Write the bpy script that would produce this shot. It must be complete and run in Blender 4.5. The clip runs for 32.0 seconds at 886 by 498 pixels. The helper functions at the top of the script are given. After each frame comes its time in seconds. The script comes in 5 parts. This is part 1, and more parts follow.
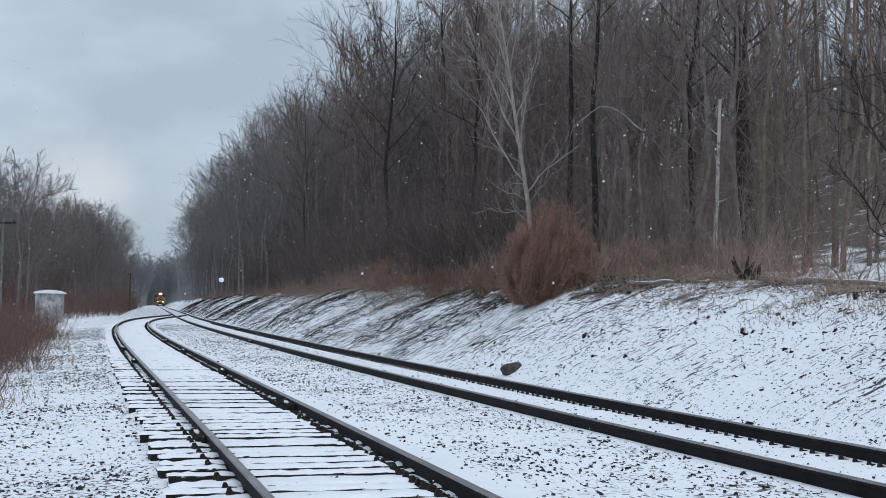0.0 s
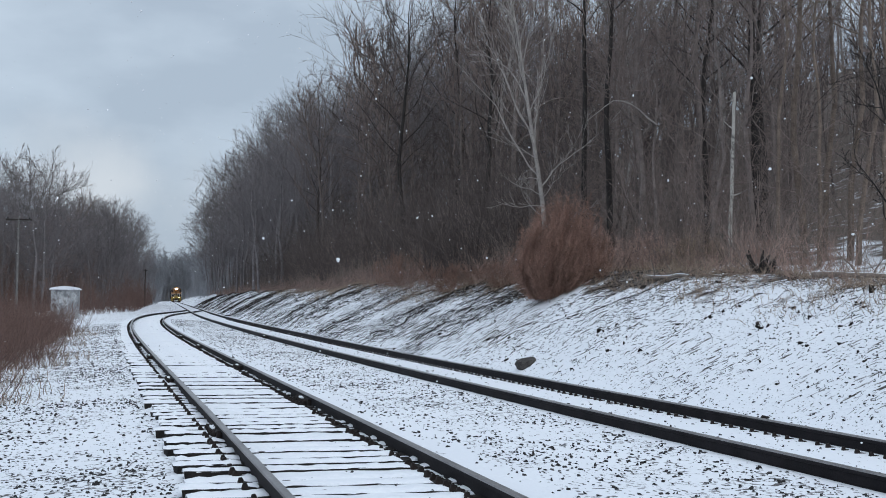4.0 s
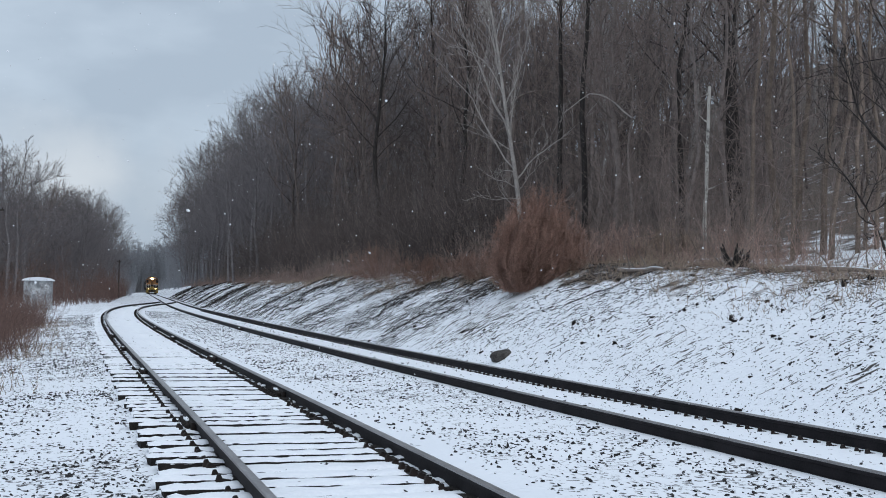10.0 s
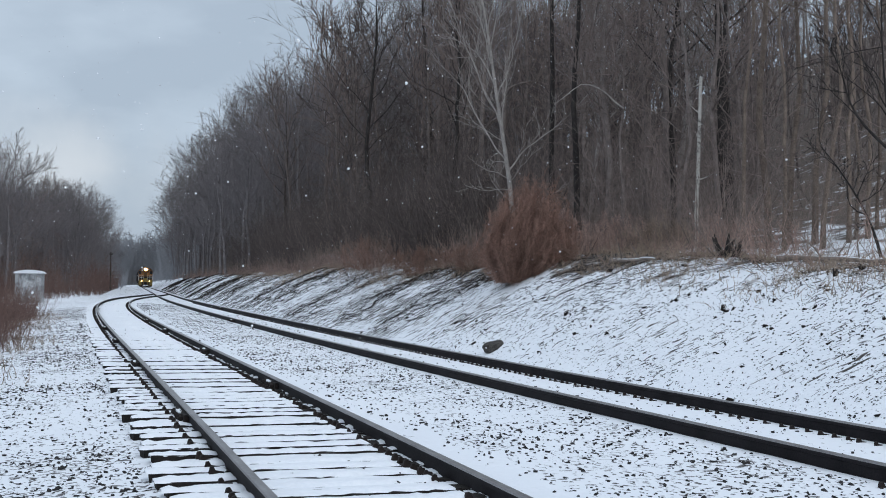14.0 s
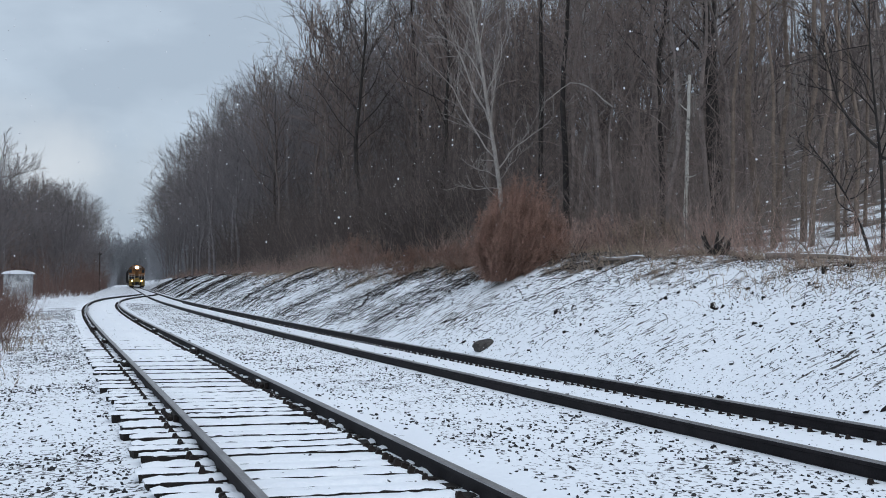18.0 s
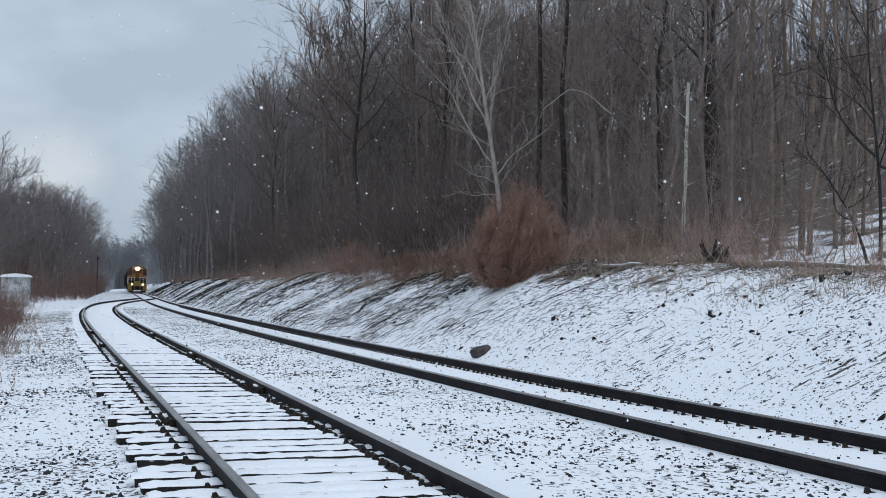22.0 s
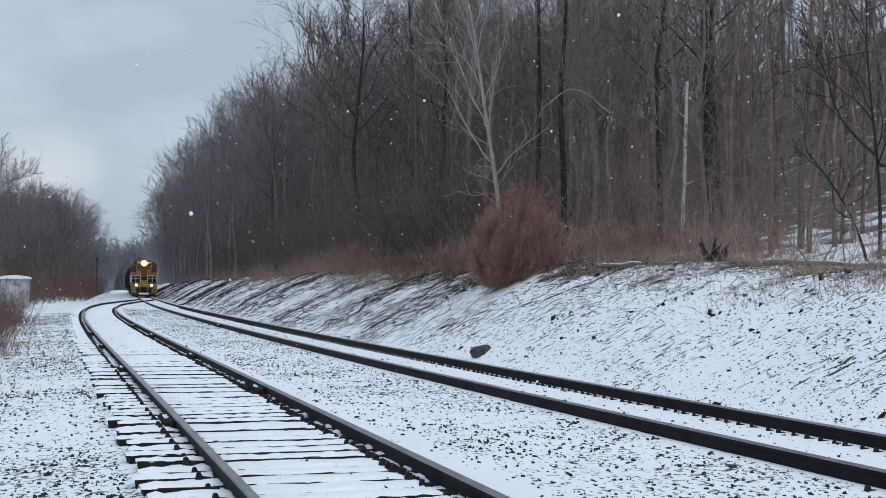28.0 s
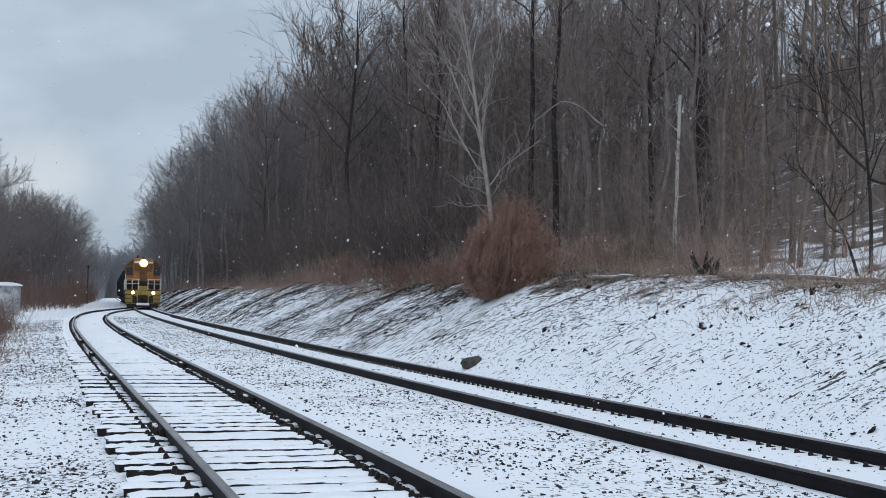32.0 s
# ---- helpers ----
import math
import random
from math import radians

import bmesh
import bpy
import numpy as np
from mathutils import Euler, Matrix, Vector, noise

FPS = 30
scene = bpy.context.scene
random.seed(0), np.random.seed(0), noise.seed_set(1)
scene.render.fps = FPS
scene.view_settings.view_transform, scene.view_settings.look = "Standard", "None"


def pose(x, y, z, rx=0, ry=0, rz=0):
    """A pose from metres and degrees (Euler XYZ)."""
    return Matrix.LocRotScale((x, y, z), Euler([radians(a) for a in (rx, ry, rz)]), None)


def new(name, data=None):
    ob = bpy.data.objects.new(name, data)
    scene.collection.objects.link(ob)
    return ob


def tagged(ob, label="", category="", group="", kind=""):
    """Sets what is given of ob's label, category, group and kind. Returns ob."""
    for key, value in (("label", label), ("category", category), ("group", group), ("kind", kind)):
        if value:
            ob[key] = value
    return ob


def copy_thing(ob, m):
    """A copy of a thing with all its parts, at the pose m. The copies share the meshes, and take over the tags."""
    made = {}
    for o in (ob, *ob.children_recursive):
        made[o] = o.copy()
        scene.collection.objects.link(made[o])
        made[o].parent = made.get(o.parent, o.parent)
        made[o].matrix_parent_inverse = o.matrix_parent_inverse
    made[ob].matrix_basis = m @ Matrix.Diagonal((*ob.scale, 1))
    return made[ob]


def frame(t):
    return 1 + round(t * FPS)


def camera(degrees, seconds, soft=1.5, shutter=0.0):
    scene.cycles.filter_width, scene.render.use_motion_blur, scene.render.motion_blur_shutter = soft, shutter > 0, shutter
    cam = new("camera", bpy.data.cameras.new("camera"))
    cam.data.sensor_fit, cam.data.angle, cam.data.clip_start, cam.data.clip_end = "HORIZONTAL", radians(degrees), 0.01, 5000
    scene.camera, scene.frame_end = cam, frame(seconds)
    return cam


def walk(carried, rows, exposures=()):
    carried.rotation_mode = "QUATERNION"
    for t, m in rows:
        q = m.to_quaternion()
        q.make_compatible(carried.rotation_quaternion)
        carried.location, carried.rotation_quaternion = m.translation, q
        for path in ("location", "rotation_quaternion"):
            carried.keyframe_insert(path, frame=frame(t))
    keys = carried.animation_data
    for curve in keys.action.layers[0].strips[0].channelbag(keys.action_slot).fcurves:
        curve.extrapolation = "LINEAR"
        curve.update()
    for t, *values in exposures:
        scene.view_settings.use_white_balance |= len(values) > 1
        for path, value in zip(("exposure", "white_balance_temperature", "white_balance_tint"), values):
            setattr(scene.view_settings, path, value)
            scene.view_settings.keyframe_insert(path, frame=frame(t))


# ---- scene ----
EYE = (0.0, 0.0, 1.313)
# seconds, turn to the left, tilt up, lean (degrees)
PATH = [
    (0, 0.000, 2.519, 1.012), (0.5, 0.069, 2.545, 0.911), (1, 0.177, 2.550, 0.768), (1.5, 0.291, 2.525, 0.698),
    (2, 0.410, 2.458, 0.704), (2.5, 0.477, 2.384, 0.767), (3, 0.545, 2.305, 0.790), (3.5, 0.634, 2.253, 0.835),
    (5.5, 0.712, 2.508, 0.767), (6, 0.629, 2.646, 0.773), (6.5, 0.567, 2.740, 0.748), (7, 0.488, 2.725, 0.731),
    (7.5, 0.321, 2.612, 0.793), (8, 0.043, 2.411, 0.842), (8.5, -0.217, 2.187, 0.946), (9, -0.414, 2.021, 1.010),
    (9.5, -0.510, 1.920, 1.019), (10, -0.501, 1.924, 1.000), (10.5, -0.515, 1.950, 0.959), (11, -0.505, 1.951, 0.919),
    (11.5, -0.492, 1.898, 0.851), (12, -0.496, 1.830, 0.834), (12.5, -0.524, 1.745, 0.799), (13, -0.627, 1.687, 0.813),
    (13.5, -0.764, 1.601, 0.780), (14, -0.879, 1.513, 0.779), (14.5, -0.937, 1.417, 0.686), (16.5, -0.989, 1.275, 0.546),
    (17, -1.100, 1.341, 0.506), (17.5, -1.236, 1.415, 0.523), (18, -1.366, 1.465, 0.556), (18.5, -1.457, 1.477, 0.616),
    (19, -1.514, 1.457, 0.698), (19.5, -1.572, 1.483, 0.805), (20, -1.584, 1.542, 0.856), (20.5, -1.573, 1.634, 0.876),
    (21, -1.551, 1.686, 0.883), (21.5, -1.519, 1.726, 0.888), (22, -1.456, 1.748, 0.925), (22.5, -1.407, 1.781, 0.947),
    (23, -1.379, 1.811, 0.956), (23.5, -1.363, 1.823, 0.948), (24, -1.366, 1.821, 0.943), (24.5, -1.397, 1.780, 0.933),
    (25, -1.425, 1.753, 0.943), (25.5, -1.447, 1.739, 0.946), (27.5, -1.470, 1.720, 0.745), (28, -1.480, 1.741, 0.685),
    (28.5, -1.498, 1.753, 0.641), (29, -1.538, 1.742, 0.691), (29.5, -1.581, 1.718, 0.745), (30, -1.644, 1.767, 0.767),
    (30.5, -1.669, 1.869, 0.929), (31, -1.726, 2.044, 1.052), (31.5, -1.775, 2.175, 1.194), (32, -1.851, 2.262, 1.217),
]
cam = camera(40.07, 32.0, soft=0.95)
walk(cam, [(t, pose(*EYE, 90 + tilt, 0, turn) @ pose(0, 0, 0, 0, 0, lean)) for t, turn, tilt, lean in PATH], exposures=[(0, -0.07), (32, -0.07)])

# ---- sky and light: a snowy overcast afternoon ----
SUN_UP, SUN_TURN = 32.0, 150.0


def sky_world():
    world = bpy.data.worlds.new("overcast_sky")
    scene.world = world
    world.use_nodes = True
    nt = world.node_tree
    nt.nodes.clear()
    N, L = nt.nodes.new, nt.links.new
    out, bg = N("ShaderNodeOutputWorld"), N("ShaderNodeBackground")
    sky = N("ShaderNodeTexSky")
    sky.sky_type, sky.sun_disc = "NISHITA", False
    sky.sun_elevation, sky.sun_rotation = radians(SUN_UP), radians(SUN_TURN)
    dim = N("ShaderNodeMixRGB")
    dim.blend_type = "MULTIPLY"
    dim.inputs[0].default_value, dim.inputs[2].default_value = 1.0, (0.06, 0.06, 0.06, 1)
    L(sky.outputs[0], dim.inputs[1])
    coord, sep = N("ShaderNodeTexCoord"), N("ShaderNodeSeparateXYZ")
    L(coord.outputs["Generated"], sep.inputs[0])
    up = N("ShaderNodeValToRGB")          # an overcast dome is brighter overhead
    up.color_ramp.elements[0].position, up.color_ramp.elements[0].color = 0.0, (0.50, 0.598, 0.718, 1)
    up.color_ramp.elements[1].position, up.color_ramp.elements[1].color = 1.0, (1.02, 1.15, 1.33, 1)
    e = up.color_ramp.elements.new(0.36)
    e.color = (0.54, 0.645, 0.77, 1)
    L(sep.outputs[2], up.inputs[0])
    mp = N("ShaderNodeMapping")
    mp.inputs["Scale"].default_value = (1.5, 1.5, 3.4)
    L(coord.outputs["Generated"], mp.inputs[0])
    cl = N("ShaderNodeTexNoise")
    cl.inputs["Scale"].default_value, cl.inputs["Detail"].default_value = 3.0, 6.0
    L(mp.outputs[0], cl.inputs["Vector"])
    ramp = N("ShaderNodeValToRGB")
    ramp.color_ramp.elements[0].position, ramp.color_ramp.elements[0].color = 0.40, (0.9, 0.91, 0.92, 1)
    ramp.color_ramp.elements[1].position, ramp.color_ramp.elements[1].color = 0.66, (1.24, 1.225, 1.2, 1)
    L(cl.outputs[0], ramp.inputs[0])
    mul = N("ShaderNodeMixRGB")
    mul.blend_type = "MULTIPLY"
    mul.inputs[0].default_value = 1.0
    L(up.outputs[0], mul.inputs[1]), L(ramp.outputs[0], mul.inputs[2])
    # a break of white cloud low over the line
    off = N("ShaderNodeVectorMath")
    off.operation = "SUBTRACT"
    off.inputs[1].default_value = (-0.255, 0.957, 0.085)
    L(coord.outputs["Generated"], off.inputs[0])
    flat = N("ShaderNodeVectorMath")
    flat.operation = "MULTIPLY"
    flat.inputs[1].default_value = (0.8, 0.8, 1.6)
    L(off.outputs[0], flat.inputs[0])
    far = N("ShaderNodeVectorMath")
    far.operation = "LENGTH"
    L(flat.outputs[0], far.inputs[0])
    puff = N("ShaderNodeTexNoise")
    puff.inputs["Scale"].default_value, puff.inputs["Detail"].default_value = 10.0, 7.0
    L(coord.outputs["Generated"], puff.inputs["Vector"])
    near = N("ShaderNodeMath")
    near.operation = "MULTIPLY_ADD"
    near.inputs[1].default_value = -0.2
    L(puff.outputs[0], near.inputs[0]), L(far.outputs["Value"], near.inputs[2])
    fade = N("ShaderNodeMapRange")
    fade.interpolation_type = "SMOOTHSTEP"
    fade.inputs["From Min"].default_value, fade.inputs["From Max"].default_value = -0.12, 0.0
    fade.inputs["To Min"].default_value, fade.inputs["To Max"].default_value = 0.9, 0.0
    L(near.outputs[0], fade.inputs[0])
    break_in = N("ShaderNodeMixRGB")
    break_in.inputs[2].default_value = (0.72, 0.78, 0.85, 1)
    L(fade.outputs[0], break_in.inputs[0]), L(mul.outputs[0], break_in.inputs[1])
    mul = break_in
    mix = N("ShaderNodeMixRGB")
    mix.inputs[0].default_value = 0.9
    L(dim.outputs[0], mix.inputs[1]), L(mul.outputs[0], mix.inputs[2])
    L(mix.outputs[0], bg.inputs[0])
    bg.inputs[1].default_value = 1.0
    L(bg.outputs[0], out.inputs[0])


sky_world()
sun = new("sun", bpy.data.lights.new("sun", "SUN"))
sun.data.energy, sun.data.angle, sun.data.color = 0.5, radians(40), (1.0, 0.97, 0.93)
sun.matrix_world = pose(0, 0, 60, 90 - SUN_UP, 0, 180 - SUN_TURN)

# ---- materials ----


def material(name, dark, light, scale=4.0, rough=0.8, metal=0.0, bump=0.3, fine=40.0, dist=0.02, split=(0.35, 0.65), each=0.0, where="Object", gloss=0.2):
    """A weathered surface: two colours mixed by noise at two scales, with relief. each: how far single pieces differ."""
    m = bpy.data.materials.new(name)
    m.use_nodes = True
    nt = m.node_tree
    N, L = nt.nodes.new, nt.links.new
    b = nt.nodes["Principled BSDF"]
    if where == "World":
        src = N("ShaderNodeNewGeometry").outputs["Position"]
    else:
        src = N("ShaderNodeTexCoord").outputs["Object"]
    big, small = N("ShaderNodeTexNoise"), N("ShaderNodeTexNoise")
    for n, s in ((big, scale), (small, fine)):
        n.inputs["Scale"].default_value, n.inputs["Detail"].default_value = s, 4.0
        L(src, n.inputs["Vector"])
    add = N("ShaderNodeMath")
    add.operation = "MULTIPLY_ADD"
    L(small.outputs[0], add.inputs[0])
    add.inputs[1].default_value = 0.5
    half = N("ShaderNodeMath")
    half.operation = "MULTIPLY"
    L(big.outputs[0], half.inputs[0])
    half.inputs[1].default_value = 0.5
    L(half.outputs[0], add.inputs[2])
    ramp = N("ShaderNodeValToRGB")
    ramp.color_ramp.elements[0].position, ramp.color_ramp.elements[0].color = split[0], (*dark, 1)
    ramp.color_ramp.elements[1].position, ramp.color_ramp.elements[1].color = split[1], (*light, 1)
    L(add.outputs[0], ramp.inputs[0])
    col = ramp.outputs[0]
    if each:
        info, isl = N("ShaderNodeObjectInfo"), N("ShaderNodeNewGeometry")
        both = N("ShaderNodeMath")
        both.operation = "ADD"
        L(info.outputs["Random"], both.inputs[0]), L(isl.outputs["Random Per Island"], both.inputs[1])
        span = N("ShaderNodeMapRange")
        span.inputs["From Max"].default_value = 2.0
        span.inputs["To Min"].default_value, span.inputs["To Max"].default_value = 1 - each, 1 + each
        L(both.outputs[0], span.inputs[0])
        mul = N("ShaderNodeVectorMath")
        mul.operation = "MULTIPLY"
        L(col, mul.inputs[0]), L(span.outputs[0], mul.inputs[1])
        col = mul.outputs[0]
    L(col, b.inputs["Base Color"])
    b.inputs["Roughness"].default_value, b.inputs["Metallic"].default_value = rough, metal
    b.inputs["Specular IOR Level"].default_value = gloss
    if bump:
        bp = N("ShaderNodeBump")
        bp.inputs["Strength"].default_value, bp.inputs["Distance"].default_value = bump, dist
        L(add.outputs[0], bp.inputs["Height"]), L(bp.outputs[0], b.inputs["Normal"])
    return m


def glow(name, color, power):
    m = bpy.data.materials.new(name)
    m.use_nodes = True
    b = m.node_tree.nodes["Principled BSDF"]
    b.inputs["Base Color"].default_value = (*color, 1)
    b.inputs["Emission Color"].default_value, b.inputs["Emission Strength"].default_value = (*color, 1), power
    return m


def ground_material():
    """Thin snow over gravel and leaf litter; the attributes grit and litter say how much shows through."""
    m = bpy.data.materials.new("snowy_ground")
    m.use_nodes = True
    nt = m.node_tree
    N, L = nt.nodes.new, nt.links.new
    b = nt.nodes["Principled BSDF"]
    pos = N("ShaderNodeNewGeometry").outputs["Position"]

    def noise_of(s, detail=3.0, vec=pos):
        n = N("ShaderNodeTexNoise")
        n.inputs["Scale"].default_value, n.inputs["Detail"].default_value = s, detail
        L(vec, n.inputs["Vector"])
        return n.outputs[0]

    def math_of(op, a, c, clamp=False):
        n = N("ShaderNodeMath")
        n.operation, n.use_clamp = op, clamp
        for k, v in enumerate((a, c)):
            if isinstance(v, (int, float)):
                n.inputs[k].default_value = v
            else:
                L(v, n.inputs[k])
        return n.outputs[0]

    def mix_of(fac, a, c):
        n = N("ShaderNodeMixRGB")
        for k, v in enumerate((fac, a, c)):
            if isinstance(v, tuple):
                n.inputs[k].default_value = (*v, 1)
            else:
                L(v, n.inputs[k])
        return n.outputs[0]

    def attr(name):
        n = N("ShaderNodeAttribute")
        n.attribute_name = name
        return n.outputs["Fac"]

    grit, litter = attr("grit"), attr("litter")
    mid, fine = noise_of(1.3), noise_of(17.0, 2.5)
    snow = mix_of(noise_of(0.5), (0.78, 0.81, 0.86), (0.87, 0.89, 0.92))
    stone = mix_of(noise_of(55.0), (0.035, 0.033, 0.035), (0.16, 0.15, 0.15))
    leaf = mix_of(noise_of(9.0, 6.0), (0.045, 0.034, 0.028), (0.16, 0.12, 0.095))
    # stones poke through where the fine noise is high
    level = math_of("SUBTRACT", math_of("ADD", fine, math_of("MULTIPLY", mid, 0.25)), math_of("SUBTRACT", 0.925, math_of("MULTIPLY", grit, 0.24)))
    speck = math_of("MULTIPLY", level, 22.0, True)
    cover = math_of("MULTIPLY", math_of("SUBTRACT", math_of("ADD", noise_of(1.1, 6.0), math_of("MULTIPLY", litter, 0.75)), 0.78), 8.0, True)
    # bare soil shows in streaks that run down the bank
    down = N("ShaderNodeMapping")
    down.inputs["Scale"].default_value, down.inputs["Rotation"].default_value = (1.5, 6.0, 3.0), (0, 0, 0.25)
    L(pos, down.inputs[0])
    bare = math_of("MULTIPLY", math_of("SUBTRACT", math_of("ADD", noise_of(1.6, 7.0, down.outputs[0]), math_of("MULTIPLY", attr("soil"), 0.42)), 0.735), 14.0, True)
    dirt = mix_of(noise_of(16.0, 4.0), (0.02, 0.018, 0.017), (0.085, 0.07, 0.062))
    col = mix_of(bare, mix_of(cover, mix_of(speck, snow, stone), leaf), dirt)
    L(col, b.inputs["Base Color"])
    b.inputs["Roughness"].default_value = 0.85
    b.inputs["Subsurface Weight"].default_value = 0.0
    bp = N("ShaderNodeBump")
    bp.inputs["Strength"].default_value, bp.inputs["Distance"].default_value = 0.5, 0.03
    hgt = math_of("ADD", math_of("MULTIPLY", noise_of(14.0, 4.0), 1.0), math_of("MULTIPLY", speck, -0.35))
    L(hgt, bp.inputs["Height"]), L(bp.outputs[0], b.inputs["Normal"])
    return m


M_GROUND = ground_material()
M_SNOW = material("snow", (0.78, 0.81, 0.86), (0.88, 0.9, 0.93), 2.0, 0.85, 0, 0.4, 30.0, 0.02)
M_FLAKE = material("snowflake", (0.85, 0.87, 0.9), (0.9, 0.92, 0.95), 3.0, 0.9, 0, 0.0)
M_RAIL = material("rusted_rail_steel", (0.007, 0.0062, 0.0076), (0.022, 0.0188, 0.0212), 3.0, 0.7, 0.0, 0.3, 60.0, 0.004, gloss=0.12)
M_RAILTOP = material("worn_rail_head", (0.16, 0.15, 0.15), (0.34, 0.33, 0.33), 2.0, 0.38, 0.7, 0.1, 50.0, 0.002, gloss=0.5)
M_IRON = material("rusty_iron", (0.008, 0.007, 0.007), (0.03, 0.022, 0.019), 8.0, 0.75, 0.0, 0.4, 60.0, 0.005, each=0.3)
M_TIE = material("creosoted_wood", (0.008, 0.0075, 0.0075), (0.034, 0.029, 0.026), 6.0, 0.9, 0, 0.6, 70.0, 0.01, each=0.3)
M_STONE = material("dark_ballast", (0.01, 0.01, 0.011), (0.062, 0.059, 0.06), 9.0, 0.9, 0, 0.5, 80.0, 0.008, each=0.5, where="World")
M_ROCK = material("grey_brown_rock", (0.025, 0.023, 0.022), (0.1, 0.092, 0.085), 5.0, 0.9, 0, 0.8, 30.0, 0.03)
M_BARK = material("grey_brown_bark", (0.1, 0.083, 0.077), (0.27, 0.224, 0.205), 3.0, 0.95, 0, 0.6, 25.0, 0.02, each=0.35)
# bark paled for trees far off: the haze is put into the colour
M_HAZEBARK = material("haze_paled_bark", (0.112, 0.102, 0.104), (0.28, 0.255, 0.257), 3.0, 0.95, 0, 0.3, 25.0, 0.02, each=0.35)
M_TANBARK = material("tan_brown_bark", (0.1, 0.076, 0.062), (0.25, 0.195, 0.16), 3.0, 0.95, 0, 0.6, 25.0, 0.02, each=0.3)
M_ASH = material("light_grey_bark", (0.17, 0.155, 0.148), (0.4, 0.37, 0.35), 3.0, 0.95, 0, 0.5, 25.0, 0.02, each=0.3)
# twigs darkened: shade inside the wood is put into the colour
M_GLOOM = material("gloom_dark_twigs", (0.05, 0.041, 0.039), (0.15, 0.123, 0.114), 3.0, 0.95, 0, 0.4, 25.0, 0.02, each=0.35)
# pale bluish twig colour that carries the haze over the distant woods
M_HAZETWIG = material("haze_pale_twigs", (0.17, 0.175, 0.19), (0.34, 0.35, 0.375), 3.0, 0.95, 0, 0, 25.0, each=0.3)
M_TWIG = material("brown_twigs", (0.13, 0.102, 0.092), (0.295, 0.233, 0.212), 3.0, 0.95, 0, 0, 25.0, each=0.35)
M_DARKBARK = material("wet_black_bark", (0.018, 0.016, 0.016), (0.06, 0.052, 0.048), 3.0, 0.9, 0, 0.6, 25.0, 0.02, each=0.2)
M_PALE = material("pale_grey_bark", (0.25, 0.228, 0.212), (0.5, 0.46, 0.43), 3.0, 0.9, 0, 0.4, 25.0, 0.015, each=0.1)
M_BIRCH = material("peeling_white_bark", (0.14, 0.13, 0.12), (0.5, 0.47, 0.43), 2.0, 0.85, 0, 0.6, 14.0, 0.02, split=(0.38, 0.5))
M_BRUSH = material("red_brown_brush", (0.16, 0.097, 0.078), (0.43, 0.265, 0.208), 2.0, 0.95, 0, 0, 20.0, each=0.4, where="World")
M_HEDGE = material("pinkish_brown_brush", (0.24, 0.16, 0.134), (0.57, 0.4, 0.34), 2.0, 0.95, 0, 0, 20.0, each=0.4, where="World")
M_WEED = material("dry_tan_weeds", (0.2, 0.15, 0.115), (0.5, 0.395, 0.31), 2.0, 0.95, 0, 0, 20.0, each=0.4, where="World")
M_SAP = material("grey_sapling_bark", (0.15, 0.12, 0.105), (0.37, 0.3, 0.262), 2.0, 0.95, 0, 0, 20.0, each=0.4, where="World")
M_STICK = material("dead_dark_stems", (0.01, 0.009, 0.009), (0.05, 0.041, 0.037), 2.0, 0.95, 0, 0, 20.0, each=0.5, where="World")
M_LOG = material("bare_fallen_wood", (0.12, 0.1, 0.085), (0.32, 0.27, 0.24), 3.0, 0.9, 0, 0.6, 30.0, 0.02)
M_ORANGE = material("orange_paint", (0.16, 0.068, 0.026), (0.38, 0.17, 0.062), 1.5, 0.5, 0, 0.1, 12.0, 0.004, split=(0.3, 0.6))
M_SOOT = material("soot_stained_paint", (0.07, 0.036, 0.017), (0.19, 0.095, 0.04), 1.5, 0.6, 0, 0.1, 10.0, 0.004, split=(0.3, 0.65))
M_YELLOW = material("grimy_yellow_paint", (0.13, 0.088, 0.024), (0.38, 0.265, 0.07), 1.5, 0.55, 0, 0.1, 12.0, 0.004, split=(0.3, 0.6))
M_BLACK = material("black_paint", (0.012, 0.012, 0.013), (0.035, 0.033, 0.032), 2.0, 0.6, 0, 0.2, 20.0, 0.005)
M_CAR = material("sooty_black_steel", (0.015, 0.015, 0.017), (0.05, 0.047, 0.045), 1.2, 0.75, 0, 0.2, 9.0, 0.01)
M_WHITE = material("grimy_white_paint", (0.42, 0.4, 0.37), (0.64, 0.62, 0.58), 2.0, 0.5, 0, 0.1, 20.0, 0.003)
M_GLASS = material("dark_cab_glass", (0.012, 0.014, 0.016), (0.02, 0.022, 0.025), 2.0, 0.08, 0, 0, gloss=0.5)
M_SHED = material("weathered_aluminium", (0.2, 0.21, 0.22), (0.5, 0.51, 0.52), 1.6, 0.6, 0.2, 0.3, 7.0, 0.01, split=(0.4, 0.6))
M_POLE = material("weathered_pole_wood", (0.025, 0.022, 0.02), (0.07, 0.06, 0.055), 3.0, 0.95, 0, 0.5, 30.0, 0.01)
M_GREYPOLE = material("silvered_pole_wood", (0.1, 0.095, 0.09), (0.26, 0.25, 0.24), 3.0, 0.95, 0, 0.5, 30.0, 0.01)
M_LAMP = glow("headlight_glow", (1.0, 0.74, 0.4), 34.0)
# emission that stands for the halo round the headlight
M_HALO = glow("headlight_halo", (1.0, 0.5, 0.17), 2.0)
M_DITCH = glow("ditch_light_glow", (1.0, 0.64, 0.25), 7.0)
M_REED = material("brown_weeds", (0.08, 0.052, 0.045), (0.2, 0.13, 0.11), 2.0, 0.95, 0, 0, 20.0, each=0.4, where="World")

# ---- mesh helpers ----


